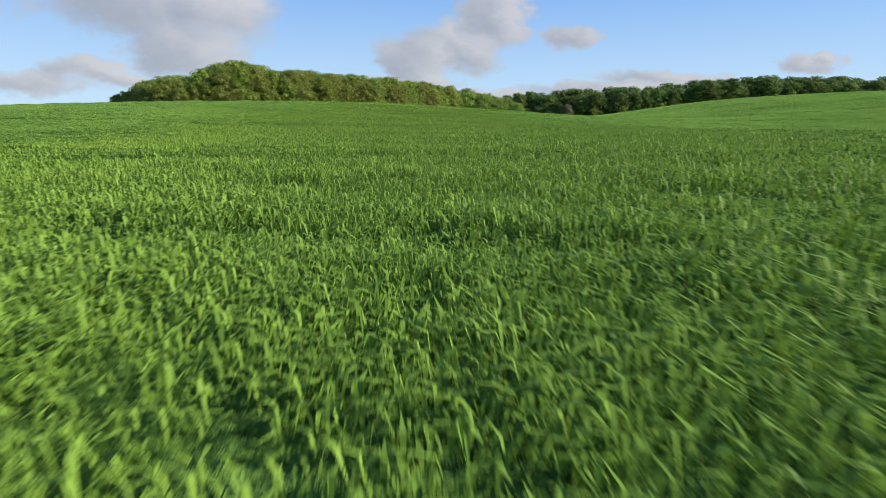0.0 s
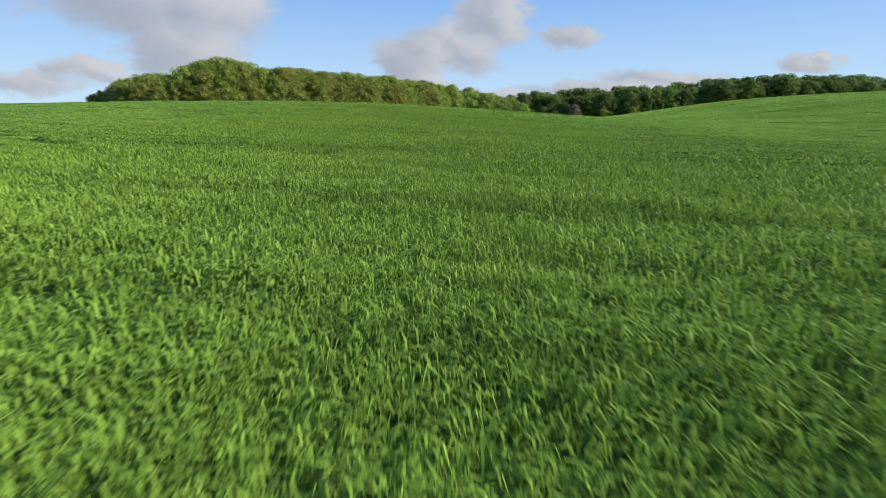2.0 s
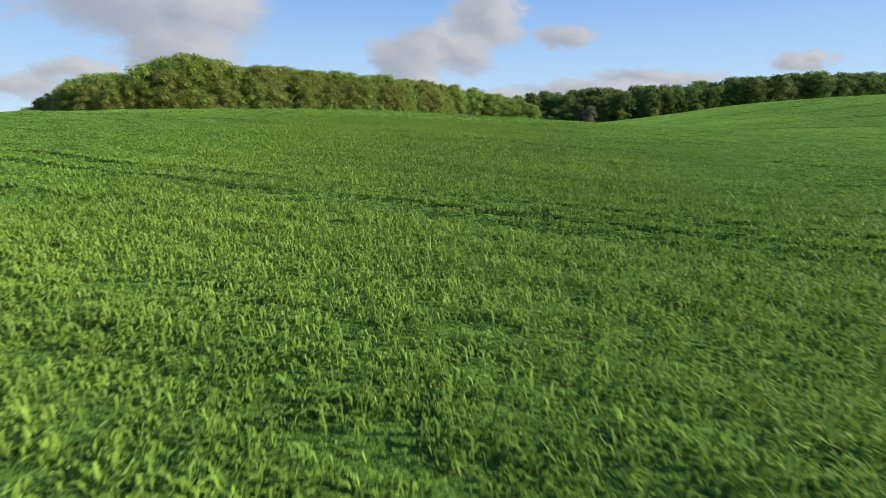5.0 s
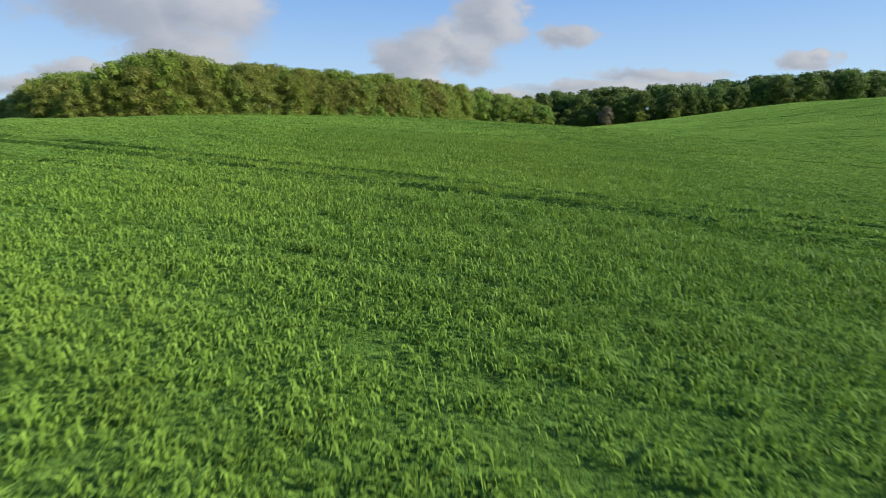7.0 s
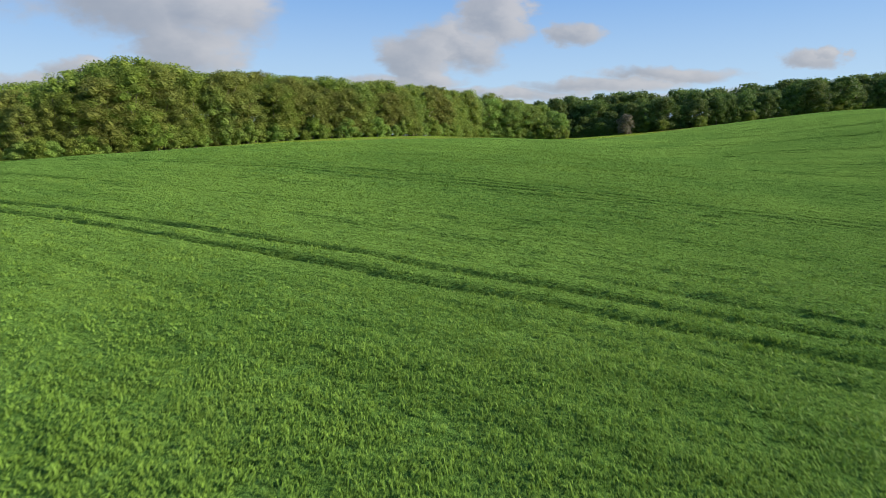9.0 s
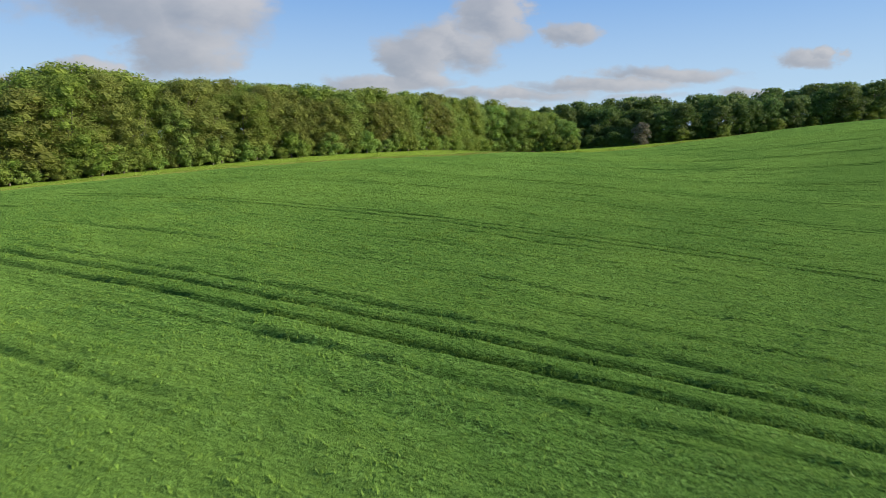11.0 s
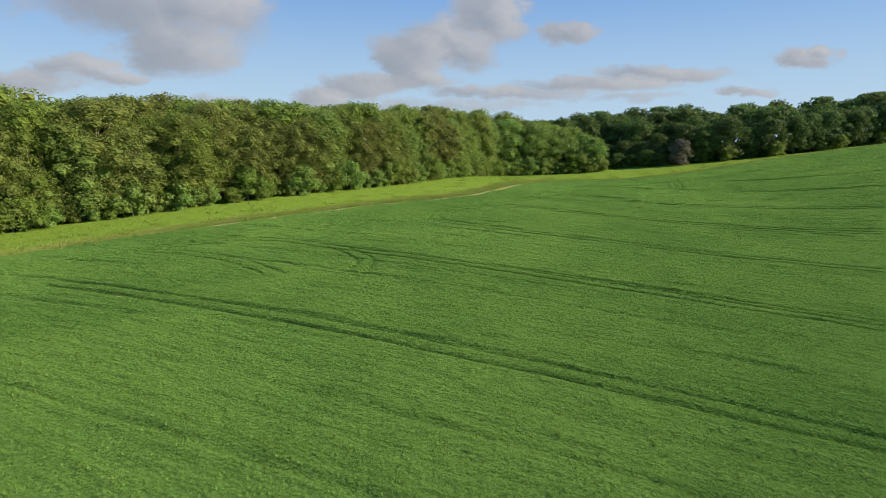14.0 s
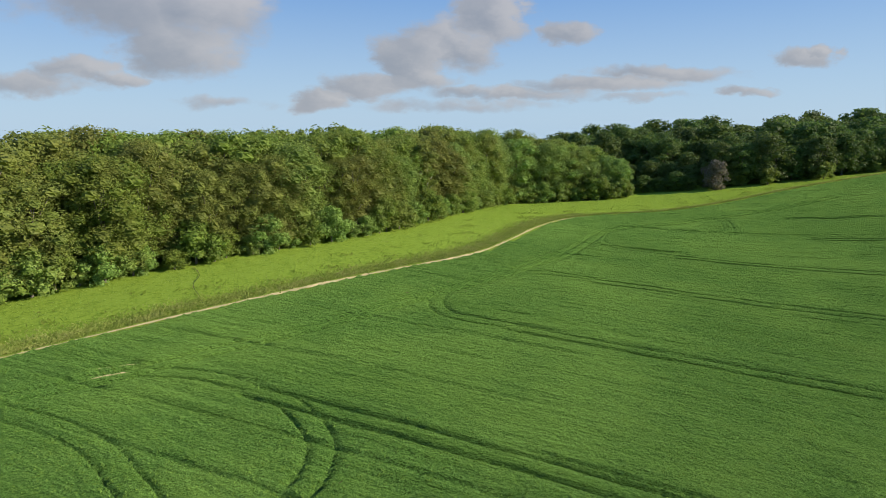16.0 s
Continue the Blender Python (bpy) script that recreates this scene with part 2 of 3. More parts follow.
def crop_top(x, y):
    x, y = np.asarray(x, float), np.asarray(y, float)
    fx = np.exp(-((x[..., None] - SWELL_X) ** 2) / (2 * SWELL_R**2))
    fy = np.exp(-((y[..., None] - SWELL_Y) ** 2) / (2 * SWELL_R**2))
    cx, cy = np.clip(x, -400, 500), np.clip(y, -300, 800)
    far = np.clip((np.hypot(x - 40, y - 230) - 340) / 700, 0, 1)
    behind = np.clip((y - 392) / 70, 0, 1) * np.clip((x - 5) / 60, 0, 1)
    brow = np.clip((x - 215) / 110, 0, 1) * np.clip((y - 300) / 80, 0, 1)
    return 8.0 * behind + 7.0 * brow**2 * (3 - 2 * brow) - 75 * far**2 * (3 - 2 * far) + 1.7 + BASE + TILT_X * cx / 100 + TILT_Y * cy / 100 + np.einsum("...i,...j,ij->...", fx, fy, SWELLS)


def soil(x, y):
    return crop_top(x, y) - CROP


def sheet(name, x, y, z, keep, mat, category, label):
    """A grid of quads over arrays x, y, z; keep says which quads to make."""
    rows, cols = x.shape
    ids = np.arange(rows * cols).reshape(rows, cols)
    quads = np.stack([ids[:-1, :-1], ids[:-1, 1:], ids[1:, 1:], ids[1:, :-1]], -1)[keep]
    used, quads = np.unique(quads, return_inverse=True)
    verts = np.stack([x.ravel(), y.ravel(), z.ravel()], -1)[used]
    me = solid(name, verts, quads.reshape(-1, 4), mat)
    return tagged(new(name, me), label, category, kind="structure")


def solid(name, verts, faces, mat, smooth=True):
    """A mesh from arrays of corners and of equal-sided faces."""
    faces = np.asarray(faces, np.int32)
    me = bpy.data.meshes.new(name)
    me.vertices.add(len(verts))
    me.vertices.foreach_set("co", np.asarray(verts, np.float32).ravel())
    me.loops.add(faces.size)
    me.loops.foreach_set("vertex_index", faces.ravel())
    me.polygons.add(len(faces))
    me.polygons.foreach_set("loop_start", np.arange(0, faces.size, faces.shape[1], dtype=np.int32))
    me.polygons.foreach_set("use_smooth", np.full(len(faces), smooth))
    me.materials.append(mat)
    me.update(calc_edges=True)
    return me


def curve_through(points, step=1.0):
    """A smooth line through plan points, sampled about every step metres."""
    p = np.array([points[0], *points, points[-1]], float)
    out = []
    for a, b, c, e in zip(p, p[1:], p[2:], p[3:]):
        m = max(2, int(np.hypot(*(c - b)) / step))
        s = np.linspace(0, 1, m, endpoint=False)[:, None]
        out.append(0.5 * (2 * b + (c - a) * s + (2 * a - 5 * b + 4 * c - e) * s**2 + (3 * b - a - 3 * c + e) * s**3))
    return np.concatenate([*out, p[-1:]])


def away(x, y, line):
    """Distance from points to a sampled line, and to which side of it they lie (+: right of its course)."""
    x, y = np.asarray(x, float), np.asarray(y, float)
    best, side = np.full(x.shape, 1e9), np.zeros(x.shape)
    for (ax, ay), (bx, by) in zip(line[:-1], line[1:]):
        dx, dy = bx - ax, by - ay
        s = np.clip(((x - ax) * dx + (y - ay) * dy) / (dx * dx + dy * dy + 1e-9), 0, 1)
        r = np.hypot(x - ax - s * dx, y - ay - s * dy)
        cross = (x - ax) * dy - (y - ay) * dx
        side = np.where(r < best, np.sign(cross), side)
        best = np.minimum(best, r)
    return best, side


# edge of the crop beside the footpath, and foot of the woods
EDGE = curve_through([(-230, 82), (-150, 158), (-110, 193), (-75, 225), (-50.7, 246.9), (-36.2, 260.3), (-20.3, 274.7), (-4.4, 288.7), (3.6, 301.3), (12, 318), (21.3, 332), (33, 341), (51, 347), (75, 358), (99, 369), (134, 379), (180, 388), (260, 398), (380, 405)], 3.0)
WOOD = curve_through([(-176, 292), (-140, 262), (-112, 236), (-88, 247), (-66, 266), (-48, 281), (-24, 301.5), (-8, 326), (4, 356), (12, 372), (31, 378), (52, 380)], 3.0)
FAR_WOOD = curve_through([(50, 414), (66, 409), (80, 391), (100, 384), (135, 388), (180, 397), (260, 407), (380, 416)], 3.0)

# signed distance to the crop's edge over the plan (+: on the crop's side)
edge_grid_x, edge_grid_y = np.arange(-500.0, 561, 2.0), np.arange(-420.0, 681, 2.0)
edge_d, edge_s = away(*np.meshgrid(edge_grid_x, edge_grid_y), EDGE)
edge_signed = edge_d * np.where(edge_s > 0, 1, -1)


def inside(x, y):
    """Metres from the crop's edge, into the crop."""
    i = np.clip((x + 500) / 2, 0, len(edge_grid_x) - 1.001)
    j = np.clip((y + 420) / 2, 0, len(edge_grid_y) - 1.001)
    a, b = i.astype(int), j.astype(int)
    p, q = i - a, j - b
    return (edge_signed[b, a] * (1 - p) + edge_signed[b, a + 1] * p) * (1 - q) + (edge_signed[b + 1, a] * (1 - p) + edge_signed[b + 1, a + 1] * p) * q


# wheel tracks: pairs 24 m apart that run across the field, and turns at the headland
ANGLE, PASS_Y = -25.7, 15.8
# how far a pass strays from its even spacing, and how much it turns
STRAY = {1: (0.43, 0.0318), 2: (0.52, -0.01), 3: (0.02, -0.0345), 4: (-0.71, 0.03), 5: (-0.41, 0.0325), 6: (0.23, 0.022), 7: (0.67, 0.0248), 8: (0.51, 0.019), 9: (0.61, 0.031), 10: (0.81, 0.016), 11: (-0.16, -0.0061)}


def pass_line(k, x):
    return PASS_Y + k * 24 / math.cos(radians(ANGLE)) + (x + 5) * np.tan(np.radians(ANGLE + 6.4 * math.exp(-k / 1.5))) + STRAY.get(k, (0, 0))[0] + STRAY.get(k, (0, 0))[1] * (x + 5)


HEADLAND = curve_through([(-150, 137), (-110, 174), (-75, 207), (-58, 223), (-47, 234.5), (-42, 238.1), (-38.5, 240.3), (-34.8, 242.8), (-31.5, 245.8), (-25, 251.1), (-20.1, 255.3), (-14.5, 261.6), (-7.6, 268.5), (0.8, 277.4), (6, 283.8), (12, 290.9), (18, 301), (23.4, 311), (29, 318), (35, 322), (43.5, 325), (54, 331), (64, 335), (80, 341), (104, 350), (140, 360), (180, 368)], 1.5)
TURNS = [
    [(-27.5, 240.5), (-25, 239), (-22.9, 237.9), (-21, 236.5), (-19.5, 234.8), (-18.4, 233.2), (-17.6, 231.9), (-17, 230.4), (-16.8, 228.9), (-16.8, 227.5), (-17, 226.1), (-17.5, 224.7)],
    [(-45, 236.6), (-41.9, 235.2), (-37, 233.2), (-34.1, 231.5), (-31.9, 230.1), (-29.7, 228.2), (-27.9, 226.3), (-26.3, 224.8), (-24.8, 222.8)],
    [(-1.5, 255.2), (-4.7, 256.4), (-7.5, 257.7), (-8.8, 259.2), (-9.4, 260.8), (-9.6, 263.2), (-9.2, 266)],
    [(31, 293.2), (27.8, 294.8), (23.5, 297.1), (21.5, 300.2), (21.4, 303.8), (23, 309)],
    [(57.6, 332), (55.9, 325), (53.1, 317.7)],
    [(12.8, 275.6), (9.1, 277.2), (5.1, 277.9), (2.4, 277), (-1.5, 274.6)],
    [(61.3, 309.2), (50.9, 311.1), (46, 313), (41.3, 316), (36, 320.5)],
    [(-24.5, 239.2), (-26.9, 240.3), (-29.7, 241.3), (-32.4, 241.9), (-35.5, 242)],
]
tracks = []


def pair(line, grown=0.0):
    """Two wheel tracks along a line; grown narrows those that the crop has half closed."""
    line = np.asarray(line, float)
    d = np.gradient(line, axis=0)
    d /= np.linalg.norm(d, axis=1, keepdims=True) + 1e-9
    for s in (-0.9, 0.9):
        tracks.append((line + s * np.stack([-d[:, 1], d[:, 0]], -1), grown))


LEFT_END = {6: -52, 7: -45, 8: -24.5, 9: -1.5, 10: 12.8, 11: 31, 12: 61, 13: 70}
for k in range(-1, 14):
    xs = np.arange(LEFT_END.get(k, -190), 330.0, 3.0)
    pair(np.stack([xs, pass_line(k, xs)], -1), -0.17 if k < 6 else -0.12)
pair(HEADLAND, -0.13)
for t in TURNS:
    pair(curve_through(t, 0.7), 0.06 if t is TURNS[1] else 0.03)


def off_track(x, y):
    """Distance to the nearest wheel track, up to 3 m."""
    x, y = np.asarray(x, float), np.asarray(y, float)
    best = np.full(x.shape, 3.0)
    for line, grown in tracks:
        lo, hi = line.min(0) - 3, line.max(0) + 3
        near = (x > lo[0]) & (x < hi[0]) & (y > lo[1]) & (y < hi[1])
        if len(line) > 60:
            # long, gently bent lines: by their height over the nearest sample in x
            order = np.argsort(line[:, 0])
            yy = np.interp(x[near], line[order, 0], line[order, 1])
            slope = np.interp(x[near], line[order, 0], np.gradient(line[order, 1], line[order, 0]))
            r = np.abs(y[near] - yy) / np.sqrt(1 + slope**2)
            r = np.hypot(r, np.clip(np.maximum(line[order[0], 0] - x[near], x[near] - line[order[-1], 0]), 0, 9))
        else:
            r = away(x[near], y[near], line)[0]
        best[near] = np.minimum(best[near], r + grown)
    return best


def roll_noise(x, y, size, seed):
    """Smooth random swell from -1 to 1, over a plan."""
    rng = np.random.default_rng(seed)
    out = np.zeros(np.shape(x))
    for i in range(7):
        a, p, f = rng.uniform(0, 6.283), rng.uniform(0, 6.283), (0.6 + 0.9 * rng.random()) * 6.283 / size
        out += np.sin((x * math.cos(a) + y * math.sin(a)) * f + p)
    return out / 3.2


# ---- ground ----
core_x, core_y = np.arange(-240, 401, 4.0), np.arange(-80, 501, 4.0)
out = np.array([12.0, 30, 60, 110, 200, 350, 600, 1100, 2200])
gx, gy = np.meshgrid(np.r_[-240 - out[::-1], core_x, 400 + out], np.r_[-80 - out[::-1], core_y, 500 + out])
sheet("ground", gx, gy, soil(gx, gy), np.ones((gx.shape[0] - 1, gx.shape[1] - 1), bool), SOIL, "ground", "rolling farmland soil with sparse weeds")

# turf between the crop and the woods
mx, my = np.meshgrid(np.arange(-150, 330, 1.5), np.arange(140, 420, 1.5))
ed, es = away(mx, my, EDGE)
keep = ((es < 0) & (ed < 60)) | (ed < 2.6)
turf = keep[:-1, :-1]
sheet("grass_margin", mx, my, soil(mx, my) + 0.06 + 0.03 * roll_noise(mx, my, 5, 3), turf, MARGIN, "grass", "bright yellow-green mown grass margin beside the wood")


def ribbon(name, line, half, mat, category, label, lift, seed=5):
    """A worn strip along a line, with a ragged width."""
    line = np.asarray(line)
    d = np.gradient(line, axis=0)
    d /= np.linalg.norm(d, axis=1, keepdims=True) + 1e-9
    s = np.arange(len(line))
    w = half * (1 + 0.30 * np.random.default_rng(seed).normal(0, 1, len(s)) + 0.45 * roll_noise(s * 1.0, s * 0.3, 9, seed) + 0.2 * roll_noise(s * 1.0, s * 0.1, 3, seed + 1))
    w = np.maximum(w, 0.04) * np.minimum(1, np.minimum(s, s[::-1]) / 3 + 0.05)
    across = np.linspace(-1, 1, 5)
    x = line[:, :1] - d[:, 1:] * w[:, None] * across
    y = line[:, 1:] + d[:, :1] * w[:, None] * across
    return sheet(name, x, y, soil(x, y) + lift, np.ones((len(line) - 1, 4), bool), mat, category, label)


path_line = curve_through([tuple(p) for p in EDGE[(EDGE[:, 0] > -80) & (EDGE[:, 0] < 30)]], 0.8)
ribbon("footpath", path_line, np.interp(path_line[:, 0], [-60, -42, -36, -28, -15, -6, 2, 14], [0.15, 0.17, 0.27, 0.46, 0.42, 0.36, 0.26, 0.18]), CHALK, "path", "narrow dry bare footpath along the crop", 0.14)


worn = []


def bare(k, side, x0, x1, half, seed, floor=-0.04):
    xs = np.arange(x0, x1, 0.35)
    line = np.stack([xs, pass_line(k, xs) + side * 0.9 / math.cos(radians(ANGLE))], -1)
    worn.append((line[::6], half, floor))
    ribbon("bare_wheel_track", line, half * 0.85, CHALK, "track", "pale bare soil in a wheel track through the crop", floor + 0.04, seed)


bare(3, -1, -30, 3, 0.30, 11, 0.02)
bare(3, 1, -28, 0, 0.33, 12, 0.03)
bare(4, -1, -12, 8, 0.19, 13, 0.07)
bare(4, 1, -7, 5, 0.16, 14, 0.08)
bare(2, -1, -11, -8.0, 0.15, 15, 0.03)
bare(2, 1, -9.8, -8.3, 0.16, 16, 0.03)
bare(2, 1, -6.8, -5.4, 0.15, 17, 0.03)
bare(7, -1, -38, -34, 0.22, 18, 0.08)
bare(7, -1, -31, -29, 0.18, 19, 0.08)
ribbon("trodden_line", curve_through([(-46.5, 280.5), (-43.5, 275.5), (-42.3, 270.5), (-39.5, 265.5), (-37.2, 261.5)], 0.4), 0.045, SOIL, "track", "dark trodden line across the grass margin", 0.17, 25)
for seed, pts in ((21, [(-39.5, 243.3), (-36.5, 244.3)]), (22, [(-38.8, 241.3), (-36.2, 242.6)])):
    line = curve_through(pts, 0.3)
    worn.append((line[::3], 0.24, 0.12))
    ribbon("bare_wheel_track", line, 0.20, CHALK, "track", "pale bare soil in a wheel track through the crop", 0.18, seed)

# ---- crop ----


def flight_x(y):
    return np.interp(y, [0, 30, 60, 110, 148, 196], [0.0, -1.8, -5.2, -5.6, -8.5, -9.0])


def tall_leaf(x, y):
    """Where the crop is built blade by blade."""
    return np.clip((15 - np.abs(x - flight_x(y))) / 6, 0, 1) * np.clip((122 - y) / 14, 0, 1)


def weave(x, y, along, across, seed):
    """Random swell from -1 to 1, stretched along the drilling."""
    c, t = math.cos(radians(ANGLE)), math.sin(radians(ANGLE))
    u, v = (x * c + y * t) / along + 4000.0, (y * c - x * t) / across + 4000.0
    iu, iv = np.floor(u).astype(np.int64), np.floor(v).astype(np.int64)
    fu, fv = u - iu, v - iv
    fu, fv = fu * fu * (3 - 2 * fu), fv * fv * (3 - 2 * fv)

    def at(a, b):
        h = (a * 374761393 + b * 668265263 + seed * 982451653) & 0x7FFFFFFF
        h = ((h ^ (h >> 13)) * 1274126177) & 0x7FFFFFFF
        return ((h ^ (h >> 16)) & 0xFFFF) / 32767.5 - 1.0

    low = at(iu, iv) * (1 - fu) + at(iu + 1, iv) * fu
    high = at(iu, iv + 1) * (1 - fu) + at(iu + 1, iv + 1) * fu
    return low * (1 - fv) + high * fv


def relief(x, y):
    """How well the crop stands: ripples along the drilling, and clumps within them."""
    return 0.55 * weave(x, y, 4.5, 1.05, 1) + 0.50 * weave(x, y, 1.1, 0.42, 2) + 0.22 * weave(x, y, 0.40, 0.22, 3)


# seams of the drill: metres from the middle of a pass, and how far they are closed
SEAMS = [(-2.7, 0.2), (2.6, 0.5), (9.6, 0.15), (-8.2, 0.45), (5.8, 0.6)]


def seam(x, y):
    """How much a seam between drill bouts thins the crop here, 0 to 1."""
    k = np.round((y - pass_line(4, x)) * 1.0 / (24 / math.cos(radians(ANGLE))))
    off = (y - pass_line(4, x) - k * 24 / math.cos(radians(ANGLE))) * math.cos(radians(ANGLE))
    thin = np.zeros(np.shape(x))
    for i, (at, closed) in enumerate(SEAMS):
        wander = 0.10 * weave(x, y, 9.0, 14.0, 50 + i)
        here = np.clip((weave(x, y, 16.0, 12.0, 60 + i) + 0.55 - closed) * 2.2, 0, 1)
        thin = np.maximum(thin, here * np.clip(1.25 - np.abs(off - at - wander) / 0.26, 0, 1))
    return thin


def crop_height(x, y):
    """Height of the crop's canopy over the soil: rippled along the drilling, gone in the wheel tracks."""
    by = off_track(x, y)
    calm = np.interp(y, [140, 210], [1.0, 0.78]) * np.interp(by, [0.3, 1.4], [0.3, 1.0])
    h = CROP * (0.74 + 0.06 * roll_noise(x, y, 11, 32)) + (0.19 - 0.12 * tall_leaf(x, y)) * calm * relief(x, y) - (0.27 - 0.17 * tall_leaf(x, y)) * seam(x, y)
    # along the flight the leaves stand as blades of their own over a lower, shaded layer
    h = h * (1 - 0.38 * tall_leaf(x, y) * np.clip((by - 0.30) / 0.4, 0, 1))
    # plants beside the tracks of the upper field stay short
    h = h - 0.07 * np.clip(1 - (by - 0.1) / 0.7, 0, 1) * np.interp(y, [130, 200], [0.0, 1.0])
    along_edge = np.abs(np.abs(y - np.interp(x, HEADLAND[:, 0], HEADLAND[:, 1])) * 0.74 - 0.9)
    h = h - 0.11 * np.clip(1 - along_edge / 0.75, 0, 1) * (y > 200)
    ragged = (0.035 * roll_noise(x, y, 0.9, 34) + 0.02 * roll_noise(x, y, 0.4, 35)) * np.interp(y, [110, 160], [1.0, 0.45])
    gap = np.clip((by - 0.06 + ragged) / 0.11, 0, 1)
    low = np.interp(y, [120, 200], [-0.03, 0.07])
    for line, half, floor in worn:
        near = (x > line[0, 0] - 1.5) & (x < line[-1, 0] + 1.5) & (np.abs(y - np.interp(x, line[:, 0], line[:, 1])) < 2)
        r = np.interp(x[near], line[:, 0], line[:, 1])
        r = np.abs(y[near] - r) * math.cos(radians(ANGLE)) + 0.5 * np.clip(np.maximum(line[0, 0] - x[near], x[near] - line[-1, 0]), 0, 9)
        gap[near] = np.minimum(gap[near], np.clip((r - half - 0.05 + ragged[near]) / 0.20, 0, 1))
        low[near] = np.where(r < 0.8, floor, low[near])
        h[near] *= 0.8 + 0.2 * np.clip(r / 0.9, 0, 1)
    return low + (h - low) * gap


def crop_sheet(u0, u1, du, v0, v1, dv, chosen):
    """Corners and quads of one canopy sheet, on a grid along the drilling."""
    t = radians(ANGLE)
    u, v = np.meshgrid(np.arange(u0, u1, du), np.arange(v0, v1, dv))
    x, y = u * math.cos(t) - v * math.sin(t), u * math.sin(t) + v * math.cos(t)
    mid_x, mid_y = (x[:-1, :-1] + x[1:, 1:]) / 2, (y[:-1, :-1] + y[1:, 1:]) / 2
    e = inside(mid_x, mid_y)
    keep = (e > 1.3) & chosen(mid_x, mid_y, e)
    ids = np.arange(x.size).reshape(x.shape)
    quads = np.stack([ids[:-1, :-1], ids[:-1, 1:], ids[1:, 1:], ids[1:, :-1]], -1)[keep]
    used, quads = np.unique(quads, return_inverse=True)
    x, y = x.ravel()[used], y.ravel()[used]
    return np.stack([x, y, soil(x, y) + crop_height(x, y)], -1), quads.reshape(-1, 4)


def by_turns(x, y, e, more=0.0):
    return (x > -60 - more) & (x < 96 + more) & (y > 175 - more) & (y < 362 + more) & (e < 70 + more)


def by_flight(x, y, more=0.0):
    return (np.abs(x + 4) < 20 + more) & (y < 175 + more)


def by_side(x, y, e, more=0.0):
    """Beside the flight, where wheel tracks still show as lines."""
    return (np.abs(x + 4) < 34 + 0.42 * y + more) & (x > -110 - more) & (y > 10 - more) & (y < 300 + more)


def core(x, y, more=0.0):
    """The ground that the flight looks down on from near by."""
    return (x > -38 - 0.12 * y - more) & (x < 32 + 0.14 * y + more) & (y > 20 - more) & (y < 262 + more)


def finely(x, y, e, more=0.0):
    """Where wheel tracks come close enough to need a fine sheet."""
    r = off_track(x, y)
    return (by_turns(x, y, e, more) & (r < 0.8 + more)) | (by_flight(x, y, more) & (r < 1.9 + more)) | (by_side(x, y, e, more) & (r < 0.9 + more))


def in_sight(x, y, more=0.0):
    """The part of the field that the flight looks over."""
    return (x > -190 - more) & (x < 330 + more) & (y > -25 - more) & (x > -80 - more - 0.45 * y) & (x < 60 + more + 0.85 * y)


parts_of_crop = [
    crop_sheet(-330, 300, 2.4, -60, 520, 0.40, lambda x, y, e: in_sight(x, y) & ~core(x, y) & ~by_turns(x, y, e) & ~finely(x, y, e)),
    crop_sheet(-480, 420, 6.4, -260, 620, 0.96, lambda x, y, e: ~in_sight(x, y, -7.0) & (x > -228) & (x < 378) & (y > -75)),
    crop_sheet(-190, 100, 0.56, -20, 300, 0.25, lambda x, y, e: core(x, y, 2.6) & ~finely(x, y, e)),
    crop_sheet(-205, 60, 0.8, 80, 385, 0.36, lambda x, y, e: by_turns(x, y, e, 2.6) & ~core(x, y) & ~finely(x, y, e)),
    crop_sheet(-205, 60, 0.26, 80, 385, 0.14, lambda x, y, e: by_turns(x, y, e, 0.6) & ~by_flight(x, y, -2.0) & (off_track(x, y) < 1.1)),
    crop_sheet(-115, 30, 0.35, -20, 195, 0.15, lambda x, y, e: by_flight(x, y, 0.8) & (off_track(x, y) < 2.5)),
    crop_sheet(-220, 160, 0.8, -60, 330, 0.17, lambda x, y, e: by_side(x, y, e, 2.0) & ~by_turns(x, y, e, -0.6) & ~by_flight(x, y, -0.8) & (off_track(x, y) < 1.3)),
]
crop = tagged(new("cereal_crop"), "dense green young cereal crop standing across the field", "crop", kind="stuff")
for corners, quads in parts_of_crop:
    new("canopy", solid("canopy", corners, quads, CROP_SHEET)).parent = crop


